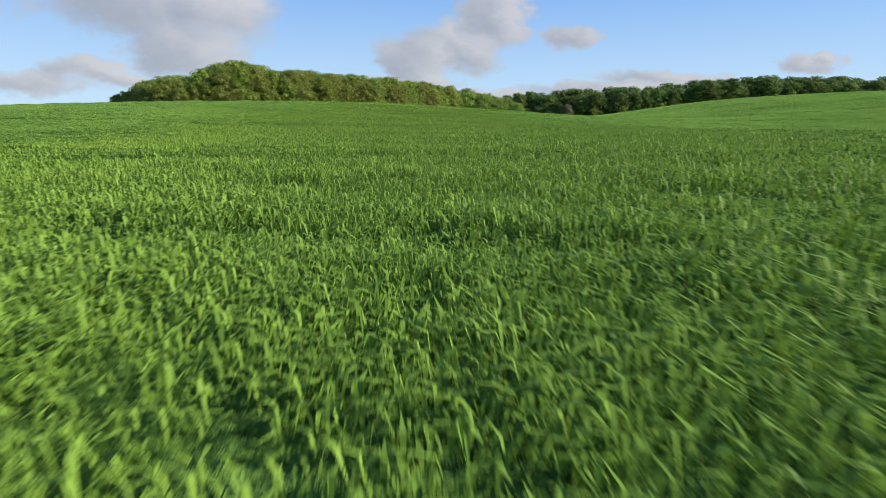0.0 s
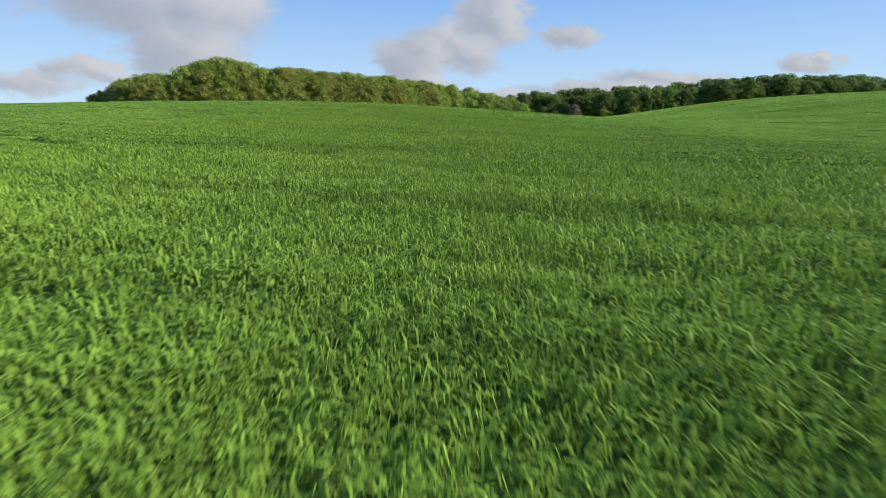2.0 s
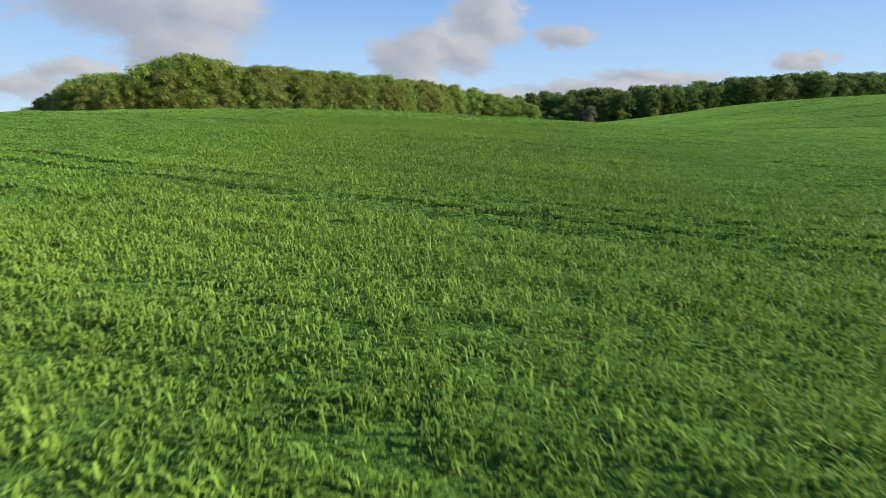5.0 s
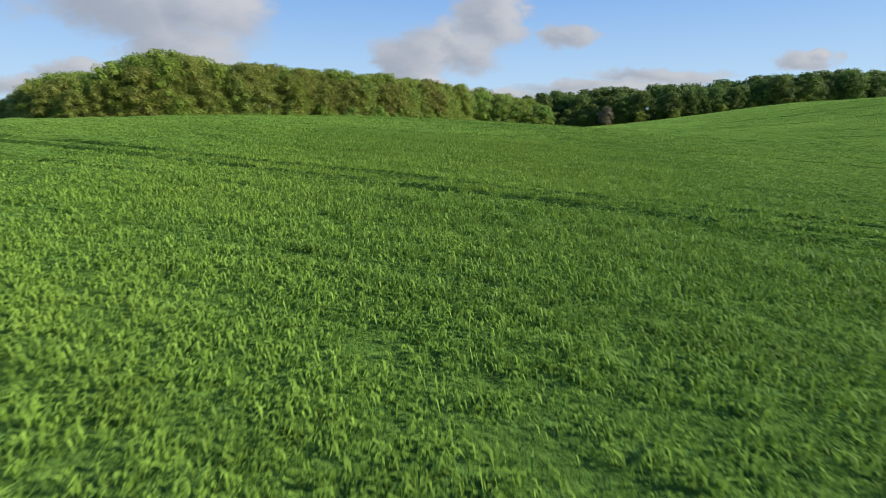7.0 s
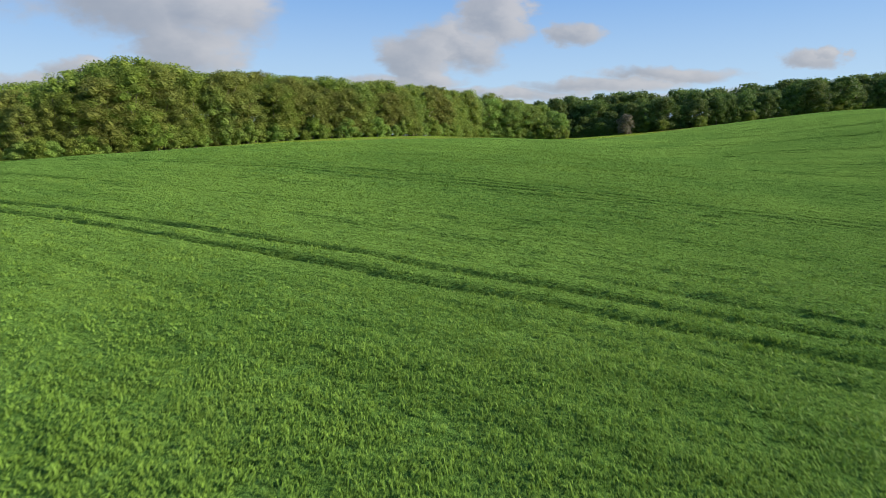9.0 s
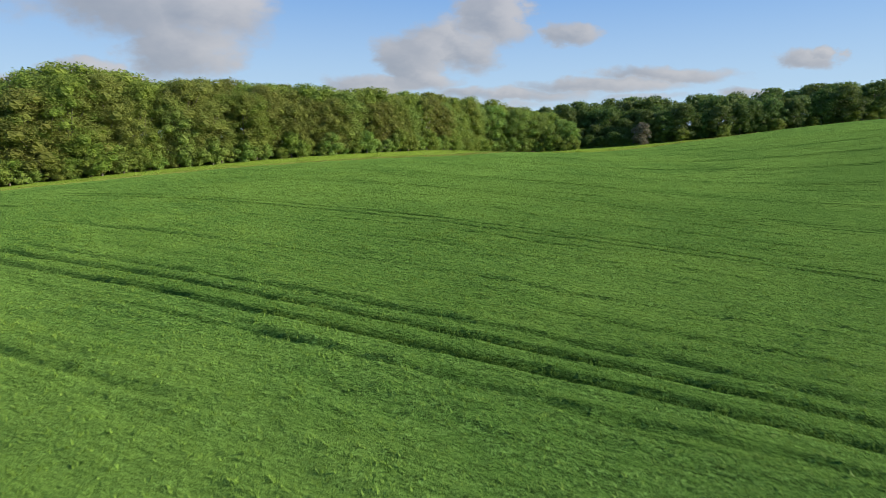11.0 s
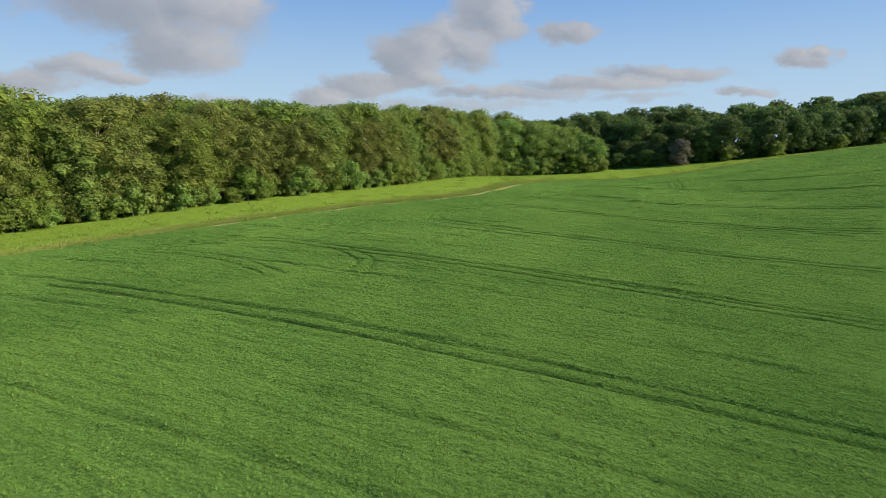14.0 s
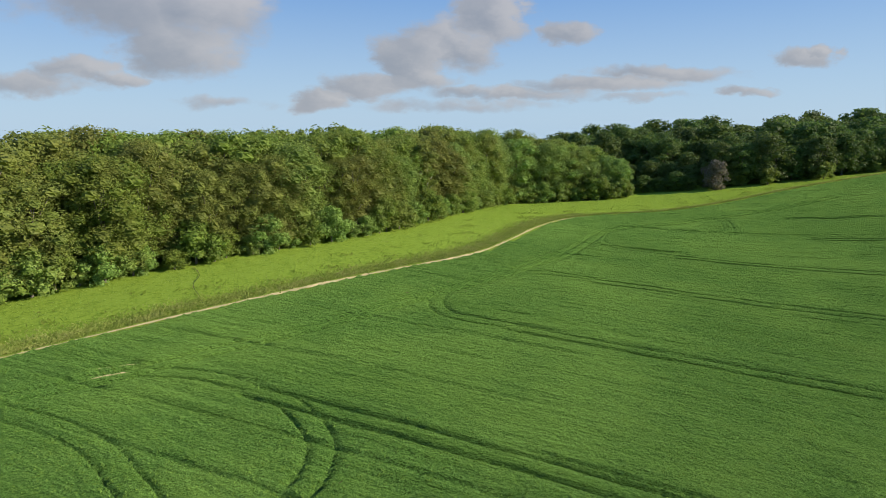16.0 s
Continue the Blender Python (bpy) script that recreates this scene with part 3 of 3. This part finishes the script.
def blades(x, y, base, length, width, lean, rng, shape="kite"):
    """Leaves that arch outwards. Kites, folded along their middle; plain narrow spikes; or leaves that rise and bend over."""
    m = len(x)
    turn, tilt = rng.uniform(0, 6.283, m), rng.uniform(0.25, 1.0, m) * lean
    dx, dy = np.cos(turn), np.sin(turn)
    wide = np.stack([-dy, dx, np.zeros(m)], -1) * (width * rng.uniform(0.6, 1.4, m))[:, None]
    ln = length * rng.uniform(0.6, 1.25, m)
    foot = np.stack([x, y, base], -1)
    mid = foot + np.stack([dx * np.sin(tilt) * 0.45, dy * np.sin(tilt) * 0.45, 0.6 * np.cos(tilt * 0.6)], -1) * ln[:, None]
    tip = foot + np.stack([dx * np.sin(tilt) * 1.15, dy * np.sin(tilt) * 1.15, np.cos(tilt) * 0.95], -1) * ln[:, None]
    ids = np.arange(m)[:, None] * 4
    if shape == "spike":
        low = foot + (mid - foot) * 0.22
        return np.stack([low + wide, tip, low - wide], 1).reshape(-1, 3), np.arange(3 * m).reshape(-1, 3)
    if shape == "bent":
        rise, out = rng.uniform(0.55, 0.95, m), rng.uniform(0.35, 0.8, m)
        bend = foot + np.stack([dx * np.sin(tilt) * 0.35, dy * np.sin(tilt) * 0.35, rise], -1) * ln[:, None]
        drop = bend + np.stack([dx * out, dy * out, rng.uniform(-0.35, 0.30, m)], -1) * (0.75 * ln)[:, None]
        verts = np.stack([foot, bend + wide, drop, bend - wide], 1).reshape(-1, 3)
        return verts, np.concatenate([ids + [0, 1, 3], ids + [1, 2, 3]], 1).reshape(-1, 3)
    verts = np.stack([foot, mid + wide, tip, mid - wide], 1).reshape(-1, 3)
    return verts, np.concatenate([ids + [0, 1, 2], ids + [0, 2, 3]], 1).reshape(-1, 3)


# belts of leaf: y from, to, half width from, to, tufts per square metre, leaves per tuft, length, half width of a leaf
BELTS = [
    (-1, 44, 0, 1.6, 130, 10, 0.195, 0.0074, "bent"), (-1, 56, 1.4, 6.0, 60, 9, 0.205, 0.0105, "bent"), (-1, 68, 5.2, 15, 36, 8, 0.19, 0.024, "spike"), (-1, 90, 11, 28, 12, 5, 0.16, 0.034, "spike"),
    (40, 118, 0, 8, 41, 9, 0.195, 0.0145, "bent"), (54, 122, 7, 15, 33, 8, 0.19, 0.026, "spike"), (76, 125, 13, 30, 10, 5, 0.17, 0.036, "spike"),
    (112, 170, 0, 26, 12, 5, 0.17, 0.026, "spike"), (165, 228, 0, 36, 10, 4, 0.17, 0.034, "spike"), (225, 300, 0, 50, 5, 3, 0.17, 0.040, "spike"),
]
rng = np.random.default_rng(7)
all_v, all_f, count = [], [], 0
for y0, y1, w0, w1, dens, each, length, width, shape in BELTS:
    m = int((y1 - y0) * 2 * (1.25 * w1 - w0) * dens)
    y = rng.uniform(y0, y1, m) + rng.uniform(-4, 4, m) * (y0 > 0)
    side = rng.uniform(w0, w1 * 1.25, m)
    x = flight_x(y) + side * rng.choice([-1, 1], m)
    stand = relief(x, y)
    ok = (off_track(x, y) > (0.12 if y1 < 130 else 0.18)) & (inside(x, y) > 1.5) & (side < w1 * rng.uniform(0.7, 1.25, m)) & (side < 30 + 0.75 * y)
    ok &= weave(x, y, 0.45, 0.17, 9) > rng.uniform(-1.1, 0.0, m)
    ok &= (stand + rng.uniform(-0.35, 0.35, m) > -0.62) & (seam(x, y) < rng.uniform(0.2, 1.0, m))
    x, y, stand = x[ok], y[ok], stand[ok]
    tall = rng.uniform(0.84, 1.10, len(x)) * (1 + 0.32 * stand) * (0.35 + 0.65 * np.clip((off_track(x, y) - 0.10) / 0.22, 0, 1))
    stood = crop_height(x, y)
    base = soil(x, y) + stood - 0.02
    # over the closed canopy beside the tracks only the leaf tips show
    tall = np.where((y1 < 130) & (stood > 0.48 * CROP), np.maximum(0.60, tall - 0.5 * (stood - 0.48 * CROP) / length), tall)
    # at the wheel tracks the plants stand straight, in leaf down to the soil
    by = off_track(x, y)
    rim = (by < 0.15) & (y1 < 130)
    lean = 1.2 * np.clip((by - 0.15) / 0.6, 0.3, 1)
    spread = np.where(rim, 0.05, 0.11 if y1 < 130 else 0.06)
    x, y, base, tall, rim, lean, spread = (np.repeat(q, each) for q in (x, y, base, tall, rim, lean, spread))
    base = np.where(rim, soil(x, y) + rng.uniform(0.0, 0.22, len(x)), base)
    x, y = x + rng.normal(0, spread, len(x)), y + rng.normal(0, spread, len(x))
    v, f = blades(x, y, base - rng.uniform(0, 0.05, len(x)), length * tall, width, lean, rng, shape)
    all_v.append(v), all_f.append(f + count)
    count += len(v)
# tufts that hang over the edges of the bare stretches
for line, half, floor in worn:
    m = int(70 * (line[-1, 0] - line[0, 0]))
    x = rng.uniform(line[0, 0], line[-1, 0], m)
    off = rng.choice([-1, 1], m) * (half * rng.uniform(0.8, 1.15, m) + np.abs(rng.normal(0, 0.16, m)))
    off[::24] = rng.uniform(-half, half, len(off[::24]))
    y = np.interp(x, line[:, 0], line[:, 1]) + off
    base = soil(x, y) + np.maximum(crop_height(x, y) - 0.06, floor)
    v, f = blades(x, y, base, 0.20 + 0.05 * np.abs(off), 0.014, 1.2, rng, "spike")
    all_v.append(v), all_f.append(f + count)
    count += len(v)
# upright plants along both sides of the wheel tracks that the flight crosses low
for k in range(-1, 6):
    for side in (-1, 1):
        m = 5500
        x = rng.uniform(-15, 8, m)
        off = rng.choice([-1, 1], m) * rng.uniform(0.17, 0.36, m)
        y = pass_line(k, x) + (side * 0.9 + off) / math.cos(radians(ANGLE))
        ok = (off_track(x, y) > 0.02) & (weave(x, y, 0.45, 0.17, 9) > rng.uniform(-1.2, 0.0, m))
        for line, half, floor in worn:
            gone = (x > line[0, 0] - 0.2) & (x < line[-1, 0] + 0.2) & (np.abs(y - np.interp(x, line[:, 0], line[:, 1])) < half * 1.1 + 0.17)
            ok &= ~gone
        x, y, off = x[ok], y[ok], np.abs(off[ok])
        v, f = blades(x, y, soil(x, y) + rng.uniform(0.0, 0.26, len(x)), 0.17, 0.014, 0.7, rng, "bent")
        all_v.append(v), all_f.append(f + count)
        count += len(v)
leaf_mesh = solid("leaves", np.concatenate(all_v), np.concatenate(all_f), CROP_LEAF, False)
new("leaves", leaf_mesh).parent = crop

# ---- grass of the margin ----


def tufts(name, x, y, length, width, lean, mat, label, category, seed, lift=0.05):
    rng = np.random.default_rng(seed)
    v, f = blades(x, y, soil(x, y) + lift, length, width, lean, rng)
    return tagged(new(name, solid(name, v, f, mat, False)), label, category, kind="stuff")


rng = np.random.default_rng(17)
m = 230000
x, y = rng.uniform(-90, 140, m), rng.uniform(215, 390, m)
e = -inside(x, y)
ok = (e > 0.7) & (e < 32) & (away(x, y, WOOD)[1] > 0)
tufts("margin_grass", x[ok], y[ok], 0.20, 0.05, 1.1, MARGIN_LEAF, "short bright grass on the field margin", "grass", 18)
# tussocks in loose patches, thicker towards the path
clump = ok & (roll_noise(x, y, 7, 41) + 0.6 * roll_noise(x, y, 2.4, 42) > 0.25 + 0.055 * e) & (e < 16)
tufts("grass_tussocks", x[clump], y[clump], 0.42, 0.06, 0.9, MARGIN_LEAF, "taller grass tussocks in patches on the margin", "grass", 21)
# ranker growth between the path and the mown grass
i = rng.integers(0, len(path_line), 26000)
ox = rng.normal(0, 1.9, 26000)
side = np.array([-0.68, 0.73]) * (0.75 + np.abs(ox) * 1.1)[:, None]
p = path_line[i] + side + rng.normal(0, 0.35, (26000, 2))
tufts("rough_grass", p[:, 0], p[:, 1], 0.42, 0.035, 1.0, ROUGH_LEAF, "rank seeding grass and weeds beside the footpath", "grass", 19)
far_edge = curve_through([tuple(q) for q in EDGE[(EDGE[:, 0] > 20) & (EDGE[:, 0] < 170)]], 0.8)
i = rng.integers(0, len(far_edge), 9000)
p = far_edge[i] + np.array([-0.35, 0.93]) * (0.6 + np.abs(rng.normal(0, 1.2, 9000)))[:, None]
tufts("rough_grass", p[:, 0], p[:, 1], 0.45, 0.07, 0.9, ROUGH_LEAF, "rank seeding grass along the far crop edge", "grass", 20)

# ---- trees ----


def ball(rings=5, segs=8):
    """A coarse ball, as corners and triangles."""
    v = [(0, 0, 1)]
    for r in range(1, rings):
        a = math.pi * r / rings
        v += [(math.sin(a) * math.cos(6.283 * (s + r * 0.5) / segs), math.sin(a) * math.sin(6.283 * (s + r * 0.5) / segs), math.cos(a)) for s in range(segs)]
    v.append((0, 0, -1))
    f = [(0, 1 + s, 1 + (s + 1) % segs) for s in range(segs)]
    for r in range(rings - 2):
        a, b = 1 + r * segs, 1 + (r + 1) * segs
        for s in range(segs):
            t = (s + 1) % segs
            f += [(a + s, b + s, b + t), (a + s, b + t, a + t)]
    last, a = len(v) - 1, 1 + (rings - 2) * segs
    f += [(a + s, last, a + (s + 1) % segs) for s in range(segs)]
    return np.array(v), np.array(f)


def tube(points, radii, segs=6):
    """A tapered, bent stem."""
    v, f = [], []
    for k, (p, r) in enumerate(zip(points, radii)):
        v += [(p[0] + r * math.cos(6.283 * s / segs), p[1] + r * math.sin(6.283 * s / segs), p[2]) for s in range(segs)]
        if k:
            a, b = (k - 1) * segs, k * segs
            for s in range(segs):
                t = (s + 1) % segs
                f += [(a + s, a + t, b + t), (a + s, b + t, b + s)]
    return np.array(v), np.array(f)


def crown_blobs(rng, height, spread, low, count):
    """Lobes of a crown: billows over an uneven ovoid, widest at two fifths of its height, round a solid heart."""
    blobs = []
    deep = height * (1 - low)
    for k in range(count):
        up = (k + rng.uniform(0.2, 0.8)) / count
        wide = math.sqrt(max(0.03, 1 - ((up - 0.42) / 0.60) ** 2))
        r = spread * rng.uniform(0.18, 0.42) * (1.0 - 0.12 * up)
        reach = max(0.0, spread * wide * rng.uniform(0.78, 1.16) - r)
        a = k * 2.39996 + rng.uniform(-0.35, 0.35)
        blobs.append((reach * math.cos(a), reach * math.sin(a), min(height * low + deep * up, height - r * 0.9), r))
    for up in (0.25, 0.5, 0.75):
        blobs.append((0, 0, height * low + deep * up, spread * 0.45))
    return blobs


def crown(name, rng, blobs, leaves, size, mat):
    """Leaf clumps over the lobes, and the dense inside of each lobe."""
    bv, bf = ball(4, 7)
    vs, fs, count = [], [], 0
    area = np.array([b[3] ** 2 for b in blobs])
    for (x, y, z, r), share in zip(blobs, area / area.sum()):
        v = bv * np.array([r, r, r * 0.9]) * 0.56 * (1 + rng.uniform(-0.16, 0.16, (len(bv), 1))) + (x, y, z)
        vs.append(v), fs.append(bf + count)
        count += len(v)
        m = max(40, int(1.9 * leaves * share))
        way = rng.normal(0, 1, (m, 3))
        way /= np.linalg.norm(way, axis=1, keepdims=True)
        way[:, 2] = np.where(way[:, 2] < -0.55, -way[:, 2], way[:, 2])
        at = np.array([x, y, z]) + way * np.array([r, r, r * 0.9]) * rng.triangular(0.68, 0.98, 1.34, m)[:, None]
        lean = way + rng.normal(0, 0.7, (m, 3)) + (0, 0, 0.3)
        lean /= np.linalg.norm(lean, axis=1, keepdims=True)
        a = np.cross(lean, rng.normal(0, 1, (m, 3)))
        a /= np.linalg.norm(a, axis=1, keepdims=True) + 1e-9
        b = np.cross(lean, a)
        s = (size * rng.uniform(0.55, 1.3, m))[:, None]
        corners = np.stack([at - a * s - b * s * 0.45, at + a * s * 0.9 - b * s * 0.3, at + b * s * 0.9], 1).reshape(-1, 3)
        vs.append(corners), fs.append(np.arange(3 * m).reshape(-1, 3) + count)
        count += 3 * m
    return solid(name, np.concatenate(vs), np.concatenate(fs), mat, False)


def stems(name, rng, height, blobs, radius, mat):
    """Trunk with limbs that run out into the lobes."""
    bend = rng.uniform(-0.03, 0.03, 2) * height
    zs = np.linspace(-0.4, height * 0.72, 7)
    pts = [(bend[0] * (z / height) ** 2 * 3, bend[1] * (z / height) ** 2 * 3, z) for z in zs]
    v, f = tube(pts, np.linspace(radius, radius * 0.25, 7) * np.array([1.35, 1, 1, 1, 1, 1, 1]))
    vs, fs, count = [v], [f], len(v)
    for x, y, z, r in blobs[::3]:
        z0 = max(height * 0.18, z * 0.55)
        p0 = np.array([0, 0, z0])
        p1 = np.array([x, y, z])
        line = [tuple(p0 + (p1 - p0) * t + np.array([0, 0, math.sin(t * 3.14) * 0.3])) for t in (0, 0.35, 0.7, 1.0)]
        v, f = tube(line, np.array([0.42, 0.3, 0.18, 0.07]) * radius, 4)
        vs.append(v), fs.append(f + count)
        count += len(v)
    return solid(name, np.concatenate(vs), np.concatenate(fs), mat)


def build_tree(seed, height, spread, low, lobes, leaves, size, leaf, bark, name, label, category, group):
    rng = np.random.default_rng(seed)
    tree = tagged(new(name), label, category, group)
    blobs = crown_blobs(rng, height, spread, low, lobes)
    new("trunk", stems("trunk", rng, height, blobs, 0.018 * height + 0.06, bark)).parent = tree
    new("crown", crown("crown", rng, blobs, leaves, size, leaf)).parent = tree
    return tree


GREEN = "broad green-leaved woodland tree in full spring leaf"
KINDS = {
    "green": [build_tree(s, 18, 5.6, 0.10, 36, 8500, 0.140, TREE_LEAF, BARK, "woodland_tree", GREEN, "tree", "trees of the wood") for s in (1, 2, 3)],
    "bronze": [build_tree(s, 17, 5.4, 0.14, 36, 8000, 0.135, BROWN_LEAF, BARK, "bronze_tree", "woodland tree with thin brownish young leaves", "tree", "trees of the wood") for s in (4, 5)],
    "pale": [build_tree(s, 15, 5.2, 0.08, 34, 7600, 0.145, PALE_LEAF, BARK, "pale_tree", "pale yellow-green tree at the wood's edge", "tree", "trees of the wood") for s in (6, 7)],
    "birch": [build_tree(8, 15, 3.0, 0.34, 15, 1800, 0.24, BROWN_LEAF, PALE_BARK, "birch_tree", "slender birch with white bark and thin leaves", "tree", "trees of the wood")],
    "back": [build_tree(s, 18, 5.8, 0.50, 24, 2100, 0.22, TREE_LEAF, BARK, "inner_tree", "green tree deep within the wood", "tree", "trees of the wood") for s in (9, 10)],
    "brown_back": [build_tree(20, 18, 5.6, 0.50, 24, 2200, 0.21, BROWN_LEAF, BARK, "inner_tree", "brownish young-leaved tree within the wood", "tree", "trees of the wood")],
    "deep": [build_tree(21, 18, 6.2, 0.55, 14, 800, 0.36, TREE_LEAF, BARK, "inner_tree", "green tree deep within the wood", "tree", "trees of the wood")],
    "oak": [build_tree(s, 16, 6.0, 0.10, 30, 2600, 0.28, DARK_LEAF, BARK, "oak_tree", "dark green spreading oak of the far wood", "tree", "trees of the far wood") for s in (11, 12, 13)],
    "oak_back": [build_tree(s, 16, 6.4, 0.45, 14, 560, 0.42, DARK_LEAF, BARK, "far_tree", "dark green tree deep within the far wood", "tree", "trees of the far wood") for s in (14, 15)],
    "shrub": [build_tree(s, 4.2, 2.4, 0.08, 12, 1100, 0.16, TREE_LEAF, BARK, "hedge_shrub", "low leafy shrub at the foot of the wood", "shrub", "shrubs at the wood's edge") for s in (16, 17)],
    "bright_shrub": [build_tree(18, 4.4, 2.3, 0.06, 12, 1200, 0.15, PALE_LEAF, BARK, "hedge_shrub", "bright green leafy shrub at the wood's edge", "shrub", "shrubs at the wood's edge")],
    "thorn": [build_tree(19, 7.5, 3.4, 0.08, 16, 2400, 0.20, BLOSSOM, BARK, "hawthorn", "pale blossoming hawthorn before the far wood", "tree", "")],
}
FULL = {"green": 18, "bronze": 17, "pale": 15, "birch": 15, "back": 18, "brown_back": 18, "deep": 18, "oak": 16, "oak_back": 16, "shrub": 4.2, "bright_shrub": 4.4, "thorn": 7.5}
taken = set()


def plant(kind, x, y, height, rng, wide=1.0, sink=0.1):
    """Puts one tree of a kind on the ground at x, y with that height."""
    first = KINDS[kind][int(rng.integers(len(KINDS[kind])))]
    k = height / FULL[kind]
    m = pose(x, y, float(soil(x, y)) - sink, 0, 0, rng.uniform(0, 360)) @ Matrix.Diagonal((k * wide, k * wide, k, 1))
    if first not in taken:
        taken.add(first)
        first.matrix_basis = m
        return first
    made = copy_thing(first, pose(0, 0, 0))
    made.matrix_basis = m
    return made


def wood_height(s):
    """Height of the wood's canopy along its edge, from its western end."""
    return np.interp(s, [0, 18, 38, 58, 76, 92, 101, 108, 118, 130, 150, 165, 180, 195, 225, 257, 268, 275, 283, 295, 306, 316], [7, 13, 18, 20, 19, 17.5, 18, 22, 24, 23, 20.5, 20.8, 18.6, 18.4, 19.4, 20.5, 23.5, 21, 23, 19.5, 17, 14])


def along(line):
    return np.r_[0, np.cumsum(np.hypot(*np.diff(line, axis=0).T))]


rng = np.random.default_rng(42)
ws = along(WOOD)
for row in range(5):
    gap = (4.1, 5.9, 5.9, 8.0, 9.0)[row]
    for s in np.arange(3 + 2.5 * (row % 2), ws[-1] - (2 if row == 0 else 4 + row * 3), gap):
        s2 = s + rng.uniform(-1.6, 1.6)
        p = np.array([np.interp(s2, ws, WOOD[:, 0]), np.interp(s2, ws, WOOD[:, 1])])
        q = np.array([np.interp(s2 + 3, ws, WOOD[:, 0]), np.interp(s2 + 3, ws, WOOD[:, 1])]) - p
        q /= np.hypot(*q) + 1e-9
        back = (3.6, 10, 16.4, 29, 45)[row] + (rng.uniform(-1.8, 2.4) if row == 0 else rng.uniform(-1.4, 1.4))
        x, y = p + np.array([-q[1], q[0]]) * back
        if x > 56 or (row > 2 and x > 45):
            continue
        h = float(wood_height(s2)) * (rng.uniform(0.70, 0.97) if row == 0 else rng.uniform(0.88, 1.03))
        pick = rng.random()
        kind = "deep" if row > 2 else ("brown_back" if pick < 0.35 and s2 < 250 else "back") if row > 0 else ("pale" if s2 > 245 and pick > 0.28 else "green" if s2 > 245 else "bronze" if pick < 0.42 else "pale" if pick > 0.86 else "birch" if 0.42 <= pick < 0.47 and row == 0 else "green")
        plant(kind, x, y, h, rng, rng.uniform(0.98, 1.38))
        if kind == "birch":
            plant("green", x - 2.0, y + 2.6, h * 0.9, rng, 1.0)
for s in np.arange(1, ws[-1], 2.9):
    p = np.array([np.interp(s, ws, WOOD[:, 0]), np.interp(s, ws, WOOD[:, 1])])
    x, y = p + rng.uniform(-0.8, 0.8, 2)
    plant("bright_shrub" if rng.random() < 0.5 else "shrub", x, y, rng.uniform(3.0, 7.0), rng, rng.uniform(0.9, 1.25))

for s in np.arange(2, ws[-1] - 10, 7.5):
    p = np.array([np.interp(s, ws, WOOD[:, 0]), np.interp(s, ws, WOOD[:, 1])])
    q = np.array([np.interp(s + 3, ws, WOOD[:, 0]), np.interp(s + 3, ws, WOOD[:, 1])]) - p
    x, y = p + np.array([-q[1], q[0]]) / (np.hypot(*q) + 1e-9) * 8.0
    plant("shrub", x, y, rng.uniform(5, 7), rng, 1.4)

fs = along(FAR_WOOD)
for row in range(7):
    gap = 8.5 if row < 2 else 10.5
    for s in np.arange(2 + 4 * (row % 2), fs[-1], gap):
        s2 = s + rng.uniform(-2.5, 2.5)
        p = np.array([np.interp(s2, fs, FAR_WOOD[:, 0]), np.interp(s2, fs, FAR_WOOD[:, 1])])
        x, y = p + (rng.uniform(-1.5, 1.5), 4 + row * 11 + 6 * max(0, row - 3) + rng.uniform(-2, 2))
        plant("oak" if row < 1 else "oak_back", x, y, float(np.interp(x, [60, 100, 130, 200, 300], [17, 17.5, 18, 20, 22.5])) * rng.uniform(0.74, 1.12) * (0.82 if row == 0 else 0.94), rng, rng.uniform(1.05, 1.4))
for x, y in ((20, 396), (30, 404), (42, 400), (12, 404), (0, 398), (52, 414), (34, 420), (16, 422), (62, 424), (46, 432), (-8, 412), (84, 403), (92, 399), (77, 410)):
    plant("oak", x, y, rng.uniform(14, 16.5) + (4.0 if y > 410 else 0), rng, 1.1)
for s in np.arange(4, fs[-1] - 40, 5.0):
    plant("shrub", np.interp(s, fs, FAR_WOOD[:, 0]), np.interp(s, fs, FAR_WOOD[:, 1]) + 9, rng.uniform(4.5, 6.5), rng, 1.5)
plant("thorn", 80, 383, 9.5, rng)
# low dark oaks added to stand in for the cast shade in the recess
for x, y, h in ((59, 389, 6.0), (64, 388, 5.0), (69, 387, 6.5), (73, 386, 5.0), (54, 391, 6.0)):
    plant("oak", x, y, h, rng, 1.5)
for x, y, h in ((57, 397, 8.5), (63, 396, 9.5), (69, 394, 9.0), (74, 391, 7.5), (52, 400, 8.0)):
    plant("oak", x, y, h, rng, 1.35)
for s in np.arange(14, fs[-1] - 60, 6.5):
    x, y = np.interp(s, fs, FAR_WOOD[:, 0]) + rng.uniform(-1.5, 1.5), np.interp(s, fs, FAR_WOOD[:, 1]) + rng.uniform(-1, 1)
    if rng.random() < 0.7:
        plant("shrub", x, y, rng.uniform(3, 6), rng, 1.2)

# kinds that found no place
for trees in KINDS.values():
    for tree in trees:
        if tree not in taken:
            for ob in (*tree.children_recursive, tree):
                bpy.data.objects.remove(ob)
